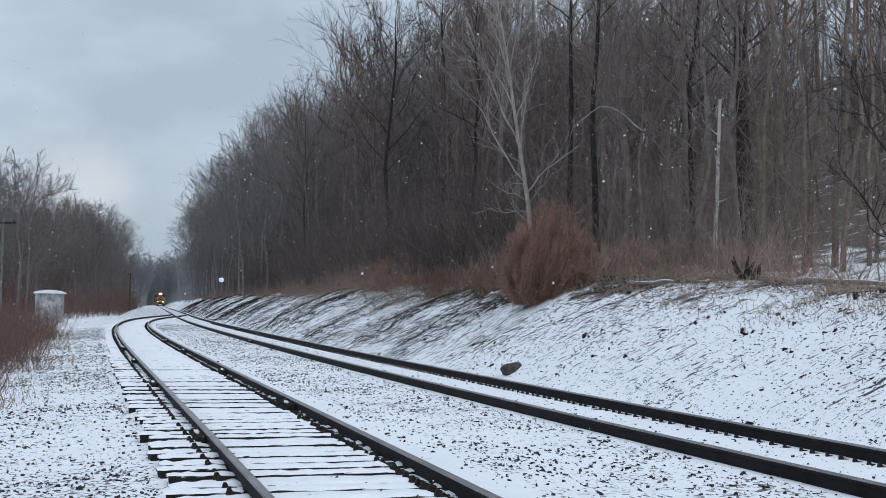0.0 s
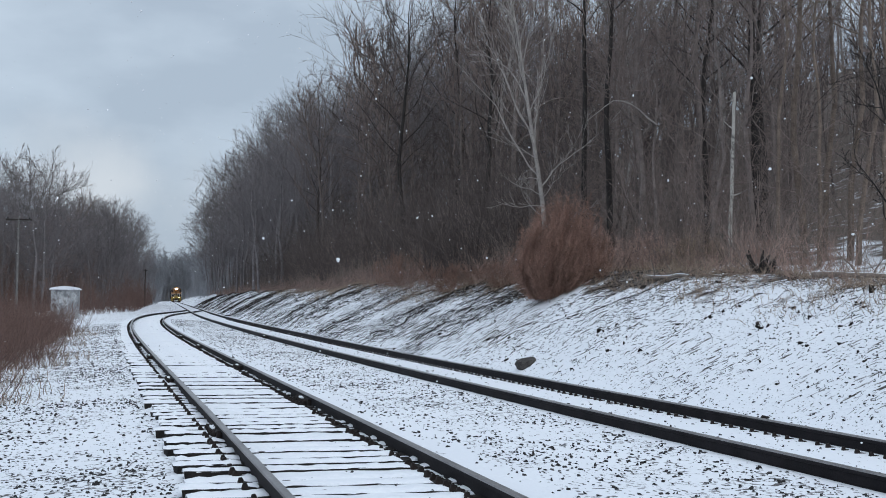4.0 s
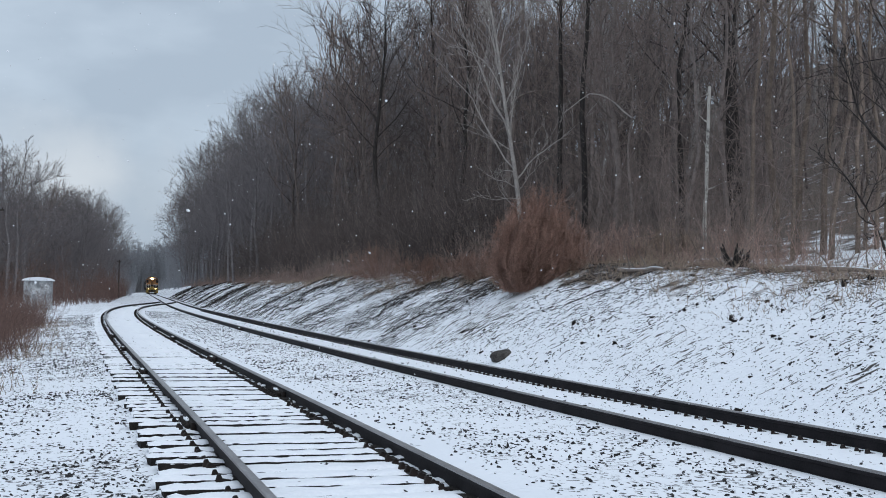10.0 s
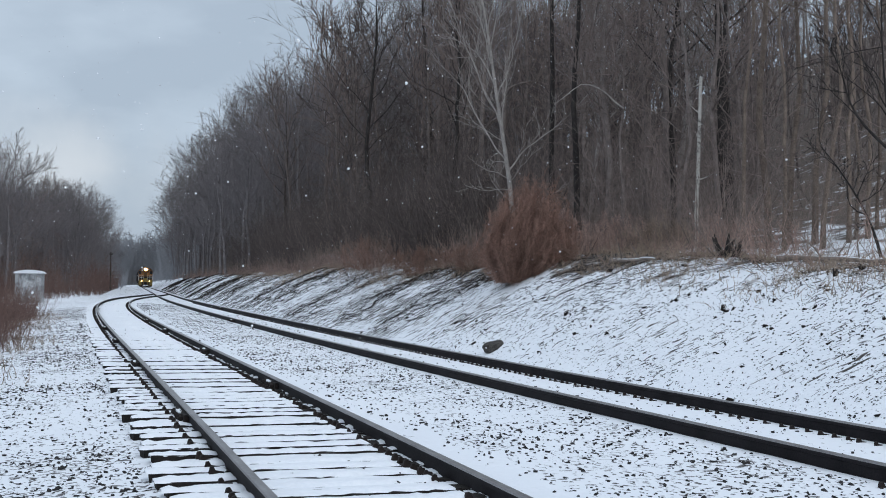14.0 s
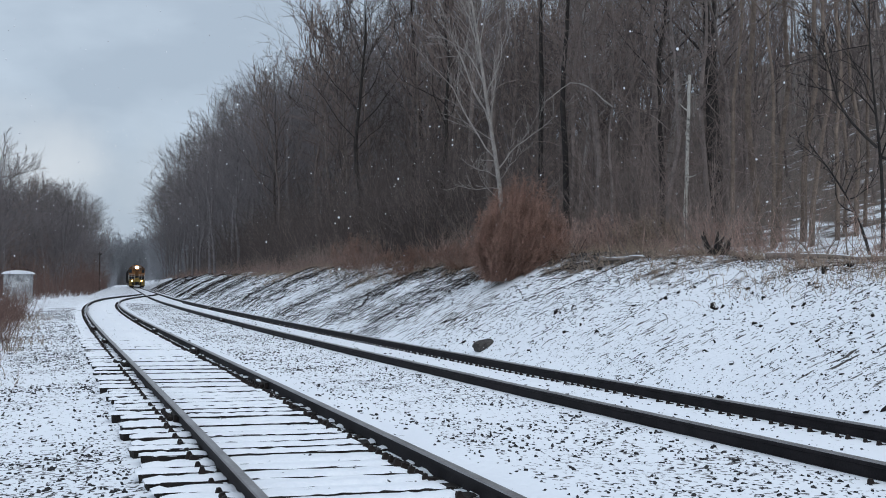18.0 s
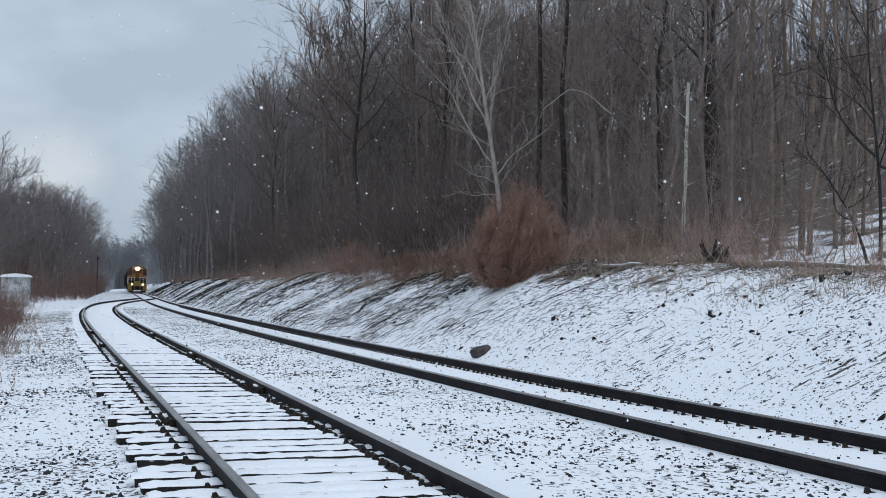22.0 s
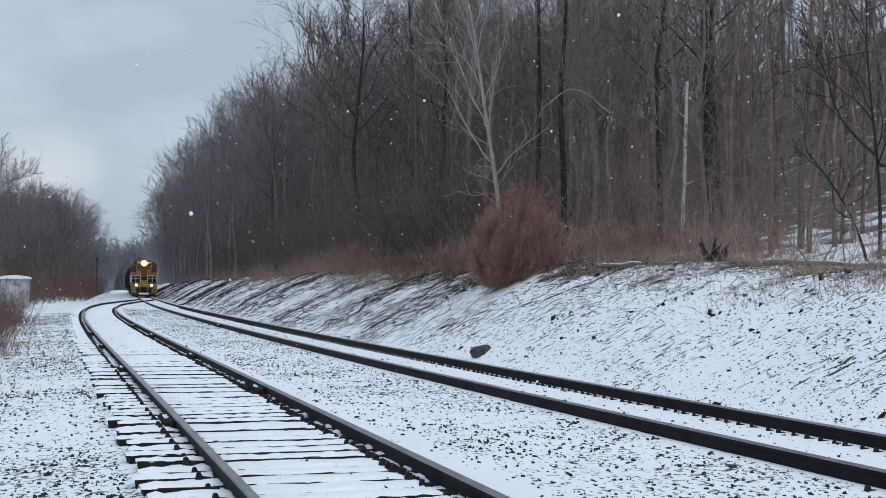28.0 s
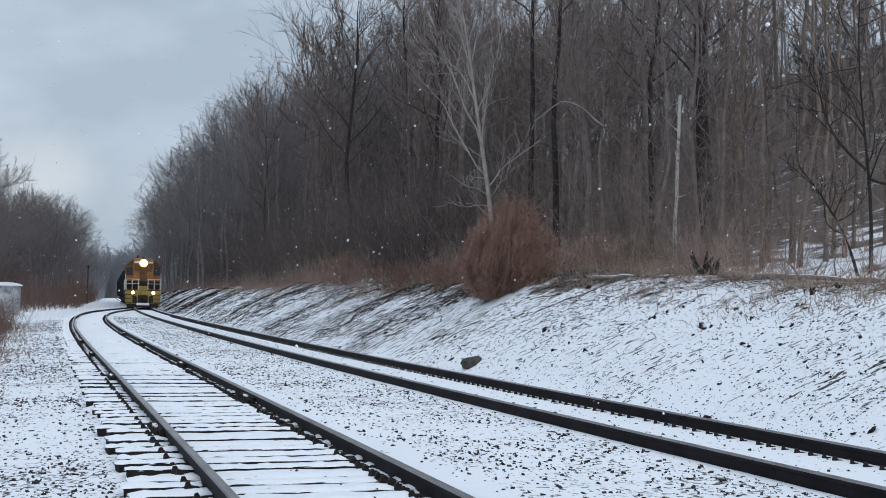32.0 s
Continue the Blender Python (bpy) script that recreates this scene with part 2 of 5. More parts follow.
def mesh_of(name, verts, faces, *mats):
    me = bpy.data.meshes.new(name)
    me.from_pydata([tuple(v) for v in verts], [], [tuple(int(i) for i in f) for f in faces])
    for m in mats:
        me.materials.append(m)
    return me


def part(name, bm, mat, parent, label="", smooth=False):
    """Links a bmesh (or a mesh) as one mesh object under a thing or a part."""
    if isinstance(bm, bmesh.types.BMesh):
        me = bpy.data.meshes.new(name)
        bm.to_mesh(me)
        bm.free()
        me.materials.append(mat)
    else:
        me = bm
    if smooth:
        me.polygons.foreach_set("use_smooth", [True] * len(me.polygons))
    ob = new(name, me)
    ob.parent = parent
    if label:
        ob["label"] = label
    return ob


def box(bm, x0, y0, z0, x1, y1, z1, bevel=0.0, taper=0.0):
    """A box into bm; taper draws its top in."""
    r = bmesh.ops.create_cube(bm, size=1.0)["verts"]
    for v in r:
        k = 1 - taper * (v.co.z + 0.5)
        v.co = Vector(((x0 + x1) / 2 + v.co.x * (x1 - x0) * k, (y0 + y1) / 2 + v.co.y * (y1 - y0) * k, (z0 + z1) / 2 + v.co.z * (z1 - z0)))
    if bevel:
        es = list({e for v in r for e in v.link_edges})
        bmesh.ops.bevel(bm, geom=es, offset=bevel, segments=2, affect="EDGES", profile=0.7)
    return bm


def boxes(*rows, bevel=0.0):
    bm = bmesh.new()
    for r in rows:
        box(bm, *r, bevel=bevel)
    return bm


def rod(bm, a, b, r0, r1=None, n=8, caps=True):
    """A tapered round bar from a to b into bm."""
    a, b = Vector(a), Vector(b)
    d = b - a
    made = bmesh.ops.create_cone(bm, cap_ends=caps, segments=n, radius1=r0, radius2=r0 if r1 is None else r1, depth=d.length)["verts"]
    m = Matrix.Translation((a + b) / 2) @ d.to_track_quat("Z", "Y").to_matrix().to_4x4()
    bmesh.ops.transform(bm, matrix=m, verts=made)
    return bm


def rods(*rows, n=8):
    bm = bmesh.new()
    for r in rows:
        rod(bm, *r, n=n)
    return bm


def array_mesh(name, verts, faces, mat, smooth=False):
    """A mesh from arrays of vertices and of equal-sided faces."""
    verts, faces = np.asarray(verts, np.float32), np.asarray(faces, np.int32)
    k = faces.shape[1]
    me = bpy.data.meshes.new(name)
    me.vertices.add(len(verts))
    me.vertices.foreach_set("co", verts.ravel())
    me.loops.add(faces.size)
    me.loops.foreach_set("vertex_index", faces.ravel())
    me.polygons.add(len(faces))
    me.polygons.foreach_set("loop_start", np.arange(len(faces), dtype=np.int32) * k)
    me.update(calc_edges=True)
    if smooth:
        me.polygons.foreach_set("use_smooth", [True] * len(faces))
    me.materials.append(mat)
    return me


class Sticks:
    """Many thin tapered limbs gathered into one mesh of triangles."""

    def __init__(self):
        self.v, self.f, self.n = [], [], 0

    def add(self, pts, rad, sides=3):
        """pts: limbs x points x 3; rad: limbs x points. A last radius of 0 ends in a tip."""
        pts, rad = np.asarray(pts, float), np.asarray(rad, float)
        m, k, _ = pts.shape
        d = np.empty_like(pts)
        d[:, 1:-1] = pts[:, 2:] - pts[:, :-2]
        d[:, 0], d[:, -1] = pts[:, 1] - pts[:, 0], pts[:, -1] - pts[:, -2]
        d /= np.linalg.norm(d, axis=2, keepdims=True) + 1e-9
        ref = np.where(np.abs(d[:, :1, 2:3]) > 0.8, np.array([1.0, 0.13, 0.0]), np.array([0.0, 0.0, 1.0]))
        side = np.cross(d, np.broadcast_to(ref, d.shape))
        side /= np.linalg.norm(side, axis=2, keepdims=True) + 1e-9
        up = np.cross(d, side)
        tip = bool(np.all(rad[:, -1] == 0))
        rings = k - 1 if tip else k
        t = 2 * np.pi * np.arange(sides) / sides
        ring = pts[:, :rings, None] + rad[:, :rings, None, None] * (side[:, :rings, None] * np.cos(t)[None, None, :, None] + up[:, :rings, None] * np.sin(t)[None, None, :, None])
        v = ring.reshape(m, rings * sides, 3)
        if tip:
            v = np.concatenate([v, pts[:, -1:]], 1)
        per = v.shape[1]
        f = []
        for i in range(rings - 1):
            for j in range(sides):
                q, a = (j + 1) % sides, i * sides
                f += [(a + j, a + q, a + sides + q), (a + j, a + sides + q, a + sides + j)]
        if tip:
            a = (rings - 1) * sides
            f += [(a + j, a + (j + 1) % sides, rings * sides) for j in range(sides)]
        f = np.array(f)[None] + (self.n + per * np.arange(m))[:, None, None]
        self.v.append(v.reshape(-1, 3))
        self.f.append(f.reshape(-1, 3))
        self.n += m * per

    def mesh(self, name, mat, smooth=False):
        return array_mesh(name, np.concatenate(self.v), np.concatenate(self.f), mat, smooth)


def unit(v):
    return v / (np.linalg.norm(v, axis=-1, keepdims=True) + 1e-9)


def value_noise(x, y, seed=0):
    """Smooth noise in -1..1 on arrays."""
    xi, yi = np.floor(x).astype(np.int64), np.floor(y).astype(np.int64)
    fx, fy = x - xi, y - yi
    fx, fy = fx * fx * (3 - 2 * fx), fy * fy * (3 - 2 * fy)

    def h(a, b):
        n = (a * 374761393 + b * 668265263 + seed * 974634777) & 0x7FFFFFFF
        n = ((n ^ (n >> 13)) * 1274126177) & 0x7FFFFFFF
        return ((n ^ (n >> 16)) & 0xFFFF) / 32767.5 - 1
    return (h(xi, yi) * (1 - fx) + h(xi + 1, yi) * fx) * (1 - fy) + (h(xi, yi + 1) * (1 - fx) + h(xi + 1, yi + 1) * fx) * fy


# ---- the plan: a main line, a siding to its left that joins it, a cutting bank to the right ----
# centre lines x(y), railhead height 0 at first, both falling gently far off
MAIN = (7.36236, -0.350165, 0.000911718, -2.42473e-06)
SIDE = (2.05487, -0.288578, -0.000553315, 9.47262e-06)
FAR_Y, FAR_SLOPE, GAUGE = 130.0, -0.2390, 0.755


def poly(c, y):
    return c[0] + y * (c[1] + y * (c[2] + y * c[3]))


def dpoly(c, y):
    return c[1] + y * (2 * c[2] + y * 3 * c[3])


def main_x(y):
    y = np.asarray(y, float)
    near = poly(MAIN, np.clip(y, -5, FAR_Y))
    return near + np.where(y > FAR_Y, (y - FAR_Y) * FAR_SLOPE, 0) + np.where(y < -5, (y + 5) * dpoly(MAIN, -5.0), 0)


def main_d(y):
    y = np.asarray(y, float)
    return np.where(y > FAR_Y, FAR_SLOPE, dpoly(MAIN, np.clip(y, -5, FAR_Y)))


JOIN0, JOIN1 = 84.0, 128.0


def side_x(y):
    y = np.asarray(y, float)
    near = poly(SIDE, np.clip(y, -5, JOIN0)) + np.where(y < -5, (y + 5) * dpoly(SIDE, -5.0), 0)
    h = JOIN1 - JOIN0
    t = np.clip((y - JOIN0) / h, 0, 1)
    p0, p1, d0, d1 = poly(SIDE, JOIN0), poly(MAIN, JOIN1), dpoly(SIDE, JOIN0) * h, dpoly(MAIN, JOIN1) * h
    herm = (2 * t**3 - 3 * t**2 + 1) * p0 + (t**3 - 2 * t**2 + t) * d0 + (-2 * t**3 + 3 * t**2) * p1 + (t**3 - t**2) * d1
    return np.where(y <= JOIN0, near, np.where(y < JOIN1, herm, main_x(y)))


def side_d(y):
    return (side_x(np.asarray(y, float) + 0.05) - side_x(np.asarray(y, float) - 0.05)) / 0.1


def grade(y):
    """Height of the railheads: level at first, then a slight fall."""
    y = np.asarray(y, float)
    return -0.0042 * (np.sqrt((np.maximum(y, -200) - 50) ** 2 + 200) + (y - 50)) / 2 * np.where(y > 900, 900 / np.maximum(y, 1), 1)


def at_main(s, u):
    """World x, y of the point at station s (the y of the main line) and u metres to the right of its centre."""
    d = main_d(s)
    k = np.sqrt(1 + d * d)
    return main_x(s) + u / k, s - u * d / k


def bank_height(s, u):
    """Height of the ground over the railheads' level."""
    s, u = np.asarray(s, float), np.asarray(u, float)
    w1 = value_noise(s / 9.0, u * 0 + 3.1, 1)
    w2 = value_noise(s / 3.0, u / 3.0, 2)
    toe = 2.5 + 0.25 * w1
    top = 7.6 + 0.7 * w1 + 0.35 * value_noise(s / 4.0, u * 0, 5)
    crest = 1.92 - 0.34 * np.clip((29 - s) / 9, 0, 1) + 0.24 * value_noise(s / 12.0, u * 0 + 7.7, 4)
    t = np.clip((u - toe) / (top - toe), 0, 1)
    rise = crest * (t * 1.35 - 0.35 * t * t * t) / 1.0
    rise = np.where(u > toe, rise + 0.45 * np.clip(t, 0, 1), 0)
    hill = np.clip(u - top, 0, 1e9)
    hill = np.where(hill < 4, hill * hill * 0.02, 0.32 + (hill - 4) * 0.26 + 0.16 * np.maximum(hill - 14, 0))
    hill = np.minimum(hill, 36 + 6 * value_noise(s / 80.0, u / 80.0, 9))
    # bed: ballast top between the rails, shoulder, ditch
    bed = -0.14 - 0.3 * np.clip((u - 1.45) / 0.7, 0, 1)
    # left of the siding the shoulder lies a little lower
    sx = side_x(s)
    left = u - (sx - main_x(s)) / np.sqrt(1 + main_d(s) ** 2)
    low = np.clip((-left - 1.5) / 2.5, 0, 1) * 0.16 + np.clip((-left - 6.0) / 6.0, 0, 1) * 0.15
    low = low - 0.004 * np.clip((1.75 - np.abs(left)) / 0.3, 0, 1)
    # the ballast lies away from the ties' left ends and covers their right ends
    low = low + (0.006 * np.clip((-left - 0.82) / 0.25, 0, 1) + 0.06 * np.clip((-left - 1.2) / 0.14, 0, 1)) * np.clip((44 - s) / 26, 0, 1)
    low = low - 0.04 * np.clip((left - 0.86) / 0.12, 0, 1) * np.clip((2.4 - left) / 0.6, 0, 1) * np.clip((90 - s) / 15, 0, 1)
    rough = 0.012 * value_noise(s * 4.0, u * 4.0, 6) * np.clip((np.abs(u) - 1.15) * 4, 0.15, 1) + 0.03 * value_noise(s / 1.3, u / 1.3, 8) * np.clip((np.abs(u) - 1.4), 0, 1) * np.clip(np.abs(left) - 1.4, 0, 1)
    rough = rough + np.where(u > 3, (0.10 * w2 + 0.06 * value_noise(s / 0.9, u / 1.3, 15) + 0.035 * value_noise(s / 0.45, u / 0.5, 16)) * np.clip((u - 3) / 3, 0, 1), 0)
    far_left = np.clip((-u - 40) / 60, 0, 1) ** 1.3 * 9
    end = 9 * np.clip((s - 680) / 160, 0, 1) ** 1.5
    return bed - low + rise + hill + rough + far_left + end


def station(x, y):
    """The stations and offsets of world points."""
    x, y = np.asarray(x, float), np.asarray(y, float)
    s = y
    for _ in range(8):
        d = main_d(s)
        k = np.sqrt(1 + d * d)
        u = ((x - main_x(s)) - (y - s) * d) / k
        s = y + u * d / k
    return s, u


def ground_z(x, y):
    """The ground's height at a world point, or at arrays of them."""
    s, u = station(x, y)
    z = grade(s) + bank_height(s, u)
    return float(z) if np.ndim(z) == 0 else z


def ground():
    ss = [-60.0, -30, -12]
    s = -6.0
    while s < 1500:
        ss.append(s)
        s += 0.25 if s < 38 else (0.6 if s < 90 else (2 if s < 190 else (8 if s < 450 else 60)))
    us = [0.0]
    u = 0.0
    while u < 900:
        u += 0.16 if u < 12 else (0.6 if u < 24 else (2.5 if u < 60 else 40))
        us.append(u)
    neg, u = [], 0.0
    while u < 900:
        u += 0.2 if u < 9 else (0.5 if u < 20 else (3 if u < 90 else 50))
        neg.append(-u)
    us = np.array(neg[::-1] + us)
    ss = np.array(ss)
    S, U = np.meshgrid(ss, us, indexing="ij")
    X, Y = at_main(S, U)
    Z = grade(S) + bank_height(S, U)
    n, k = S.shape
    i = np.arange(n * k).reshape(n, k)
    quads = np.stack([i[:-1, :-1], i[:-1, 1:], i[1:, 1:], i[1:, :-1]], -1).reshape(-1, 4)
    me = bpy.data.meshes.new("ground")
    me.vertices.add(n * k)
    me.vertices.foreach_set("co", np.stack([X, Y, Z], -1).ravel())
    me.loops.add(quads.size)
    me.loops.foreach_set("vertex_index", quads.ravel().astype(np.int32))
    me.polygons.add(len(quads))
    me.polygons.foreach_set("loop_start", (np.arange(len(quads)) * 4).astype(np.int32))
    me.update(calc_edges=True)
    me.polygons.foreach_set("use_smooth", [True] * len(quads))
    side_u = (side_x(S) - main_x(S)) / np.sqrt(1 + main_d(S) ** 2)
    left = U - side_u
    w = value_noise(S / 2.0, U / 2.0, 12)
    grit = np.where((U < -0.92) & (left > 1.3), 0.85, 0.0) + np.where(np.abs(left) < 1.3, 0.12, 0) + np.where((U >= -0.92) & (U <= 1.3), 0.42, 0)
    grit = grit + np.where(left < -1.3, 0.88, 0) + np.where(U > 1.3, 0.62, 0) + 0.15 * w
    litter = np.clip((U - 7.0 - 1.4 * w) / 4.2, 0, 1) * (0.26 + 0.54 * np.clip((S - 20) / 14, 0, 1)) * (1 - 0.2 * np.clip((X - 0.25 * Y) / np.maximum(0.05 * np.abs(Y), 1), 0, 1) * np.clip((70 - S) / 20, 0, 1)) + np.clip((S - 500) / 60, 0, 1) + np.clip((-U - 13 - 2 * w) / 3.0, 0, 1) * np.where(S > 16, 0.7, 0.2) + 0.5 * np.clip((U - 5.3 - 1.3 * w) / 1.8, 0, 1) * np.clip((S - 18) / 8, 0, 1) * np.clip((50 - S) / 8, 0, 1) * np.clip(9.2 - U, 0, 1)
    face = np.clip((U - 2.6) / 0.8, 0, 1) * np.clip((9.5 - U) / 1.0, 0, 1)
    soil = face * np.minimum(0.07 + 0.46 * np.clip((S - 21) / 16, 0, 1) + (0.55 - 0.47 * np.clip((S - 36) / 16, 0, 1)) * np.clip((U - 5.4) / 1.8, 0, 1) + 0.34 * value_noise(S / 3.0, U / 2.0, 14), 0.66 - 0.27 * np.clip((S - 36) / 30, 0, 1))
    for name, val in (("grit", grit), ("litter", litter), ("soil", soil)):
        a = me.attributes.new(name, "FLOAT", "POINT")
        a.data.foreach_set("value", np.clip(val, 0, 1).ravel().astype(np.float32))
    me.materials.append(M_GROUND)
    tagged(new("ground", me), "thin fresh snow over gravel, a cutting bank and wooded hillside", "ground", kind="structure")


ground()

# ---- the tracks ----
RAIL_TOP = [(-0.036, -0.014), (-0.03, -0.002), (0.0, 0.0), (0.03, -0.002), (0.036, -0.014)]
RAIL_SIDE = [(0.034, -0.04), (0.01, -0.052), (0.009, -0.135), (0.07, -0.162), (0.07, -0.175), (-0.07, -0.175), (-0.07, -0.162), (-0.009, -0.135), (-0.01, -0.052), (-0.034, -0.04)]


def rail_mesh(fx, fd, off, y0, y1, lift=0.0):
    """A rail swept along a centre line, off metres to its right."""
    prof = RAIL_TOP + RAIL_SIDE
    n = len(prof)
    ys = [y0]
    while ys[-1] < y1:
        ys.append(min(y1, ys[-1] + (0.8 if ys[-1] < 140 else 8.0)))
    verts, faces, kinds = [], [], []
    for y in ys:
        d = float(fd(y))
        k = math.sqrt(1 + d * d)
        cx, cy, z = float(fx(y)), y, float(grade(y)) + lift
        for a, h in prof:
            q = off + a
            verts.append((cx + q / k, cy - q * d / k, z + h))
    for i in range(len(ys) - 1):
        for j in range(n):
            a, b = i * n + j, i * n + (j + 1) % n
            faces.append((a, b, b + n, a + n))
            kinds.append(1 if j < 4 else 0)
    faces.append(tuple(range(n)))
    kinds.append(0)
    me = mesh_of("rail", verts, faces, M_RAIL, M_RAILTOP)
    me.polygons.foreach_set("material_index", kinds)
    return me


def tie_meshes():
    """A few weathered ties with their snow caps, each 2.6 m long, lying along x."""
    rng = random.Random(5)
    out = []
    for _ in range(7):
        bm = bmesh.new()
        L, W = 1.30 + rng.uniform(-0.05, 0.04), 0.1 + rng.uniform(-0.01, 0.012)
        box(bm, -L, -W, -0.18, L, W, -0.0)
        cut = [e for e in bm.edges if abs(e.verts[0].co.x - e.verts[1].co.x) > 1]
        bmesh.ops.subdivide_edges(bm, edges=cut, cuts=6)
        for v in bm.verts:
            v.co += Vector((rng.uniform(-0.02, 0.02), rng.uniform(-0.012, 0.012), rng.uniform(-0.008, 0.006)))
        me = bpy.data.meshes.new("tie")
        bm.to_mesh(me)
        bm.free()
        me.materials.append(M_TIE)
        # snow: a soft ridge with a ragged front edge
        n, verts, faces = 44, [], []
        for i in range(n + 1):
            x = -L - 0.02 + (2 * L + 0.04) * i / n
            f = -W + rng.uniform(-0.016, 0.012)
            if rng.random() < 0.12:
                f += rng.uniform(0.02, 0.05)
            b = W + rng.uniform(0.0, 0.05)
            h = 0.014 + rng.uniform(-0.008, 0.012)
            if abs(abs(x) - 0.68) < 0.07:
                h = -0.008
            end = 0.35 if i in (0, n) else 1.0
            verts += [(x, f, -0.003), (x, f + 0.02, h * 0.75 * end), (x, f + 0.08, h * 1.05 * end), (x, b - 0.05, h * 0.9 * end), (x, b + 0.02, -0.03)]
        for i in range(n):
            for j in range(4):
                a = i * 5 + j
                faces.append((a, a + 5, a + 6, a + 1))
        cap = mesh_of("snow_cap", verts, faces, M_SNOW)
        cap.polygons.foreach_set("use_smooth", [True] * len(cap.polygons))
        out.append((me, cap))
    return out


ANCHOR = [(0.06, -0.04), (0.06, -0.012), (-0.02, -0.002), (-0.045, 0.035), (-0.075, 0.03), (-0.09, -0.02), (-0.07, -0.05)]


def anchor_mesh():
    """A spring-steel rail anchor that hooks under the rail's foot."""
    n = len(ANCHOR)
    verts = [(x * 0.62 + 0.01, y, z * 0.7 - 0.012) for y in (-0.012, 0.012) for x, z in ANCHOR]
    faces = [tuple(range(n))[::-1], tuple(range(n, 2 * n))] + [(i, (i + 1) % n, n + (i + 1) % n, n + i) for i in range(n)]
    return mesh_of("rail_anchor", verts, faces, M_IRON)


def joint_bar(parent, fx, fd, off, y, lift):
    """Bolted joint bars on both sides of a rail's web, with a lump of snow on their foot."""
    d = float(fd(y))
    turn = math.degrees(math.atan(-d))
    k = math.sqrt(1 + d * d)
    m = pose(float(fx(y)) + off / k, y - off * d / k, float(grade(y)) + lift, 0, 0, turn)
    bm = boxes((-0.062, -0.46, -0.135, -0.012, 0.46, -0.045), (0.012, -0.46, -0.135, 0.062, 0.46, -0.045), bevel=0.012)
    bar = part("joint_bar", bm, M_IRON, parent, "bolted rail joint bar")
    bar.matrix_basis = m
    for q in (-0.35, -0.2, -0.06, 0.06, 0.2, 0.35):
        part("bolt", rods(((-0.115, q, -0.09), (0.1, q, -0.09), 0.02), ((-0.1, q, -0.09), (-0.07, q, -0.09), 0.036), n=6), M_IRON, bar)
    bm = bmesh.new()
    bmesh.ops.create_icosphere(bm, subdivisions=2, radius=1.0)
    rng = random.Random(int(y * 10))
    for v in bm.verts:
        v.co = Vector((v.co.x * 0.026 - 0.07, v.co.y * 0.2, v.co.z * 0.012 - 0.052)) + Vector((rng.uniform(-1, 1), rng.uniform(-1, 1), rng.uniform(-1, 1))) * 0.009
    part("snow_lump", bm, M_SNOW, bar, "lump of snow on the joint", True)


def track(name, label, fx, fd, y0, y1, ty1, spacing, drop, lift, joints, rows):
    """A track: rails, ties under snow, anchors and joints. drop: how deep the ties lie under the railhead."""
    rng = random.Random(name)
    base = tagged(new(name), label, "railway track", "railway tracks")
    for off in (-GAUGE, GAUGE):
        part("rail", rail_mesh(fx, fd, off, y0, y1, lift), M_RAIL, base, "rusty steel rail with a worn head")
    ties, anchor, rest = tie_meshes(), anchor_mesh(), []
    y = -7.0
    while y < ty1:
        d = float(fd(y))
        turn = math.degrees(math.atan(-d)) + rng.uniform(-1.2, 1.2)
        me, cap = ties[rng.randrange(len(ties))]
        t = part("tie", me, M_TIE, base)
        t.matrix_basis = pose(float(fx(y)) + rng.uniform(-0.05, 0.03), y, float(grade(y)) + lift - drop - 0.022 * min(max((y - 20) / 14, 0), 1) + rng.uniform(-0.013, 0.011), 0, 0, turn)
        part("snow_cap", cap, M_SNOW, t)
        if y < 75:
            kk = math.sqrt(1 + d * d)
            for off, sgn, keep in rows:
                for side in (-0.1, 0.1):
                    if rng.random() > keep:
                        continue
                    q = off + sgn * (0.16 if drop > 0.2 else 0.125)
                    yy = y + side + rng.uniform(-0.03, 0.03)
                    m = pose(float(fx(yy)) + q / kk, yy - q * d / kk, float(grade(y)) + lift - (0.112 if drop > 0.2 else 0.095), 0, 0, math.degrees(math.atan(-d)) + (180 if sgn > 0 else 0) + rng.uniform(-12, 12))
                    m = m @ Matrix.Scale(rng.uniform(0.9, 1.25) * (1.0 if drop > 0.2 else 1.2), 4)
                    if y < 34:
                        part("rail_anchor", anchor, M_IRON, base).matrix_basis = m
                    else:
                        rest.append(m)
        y += (spacing + rng.uniform(-0.05, 0.05)) / math.sqrt(1 + d * d)
    vs = np.array([v.co for v in anchor.vertices])
    fs = [tuple(p.vertices) for p in anchor.polygons]
    verts, faces = [], []
    for m in rest:
        k = len(verts)
        verts += [m @ Vector(v) for v in vs]
        faces += [tuple(k + i for i in f) for f in fs]
    tagged(part("rail_anchor", mesh_of("rail_anchor", verts, faces, M_IRON), M_IRON, base), kind="stuff")
    for off, y in joints:
        joint_bar(base, fx, fd, off, y, lift)
    return base


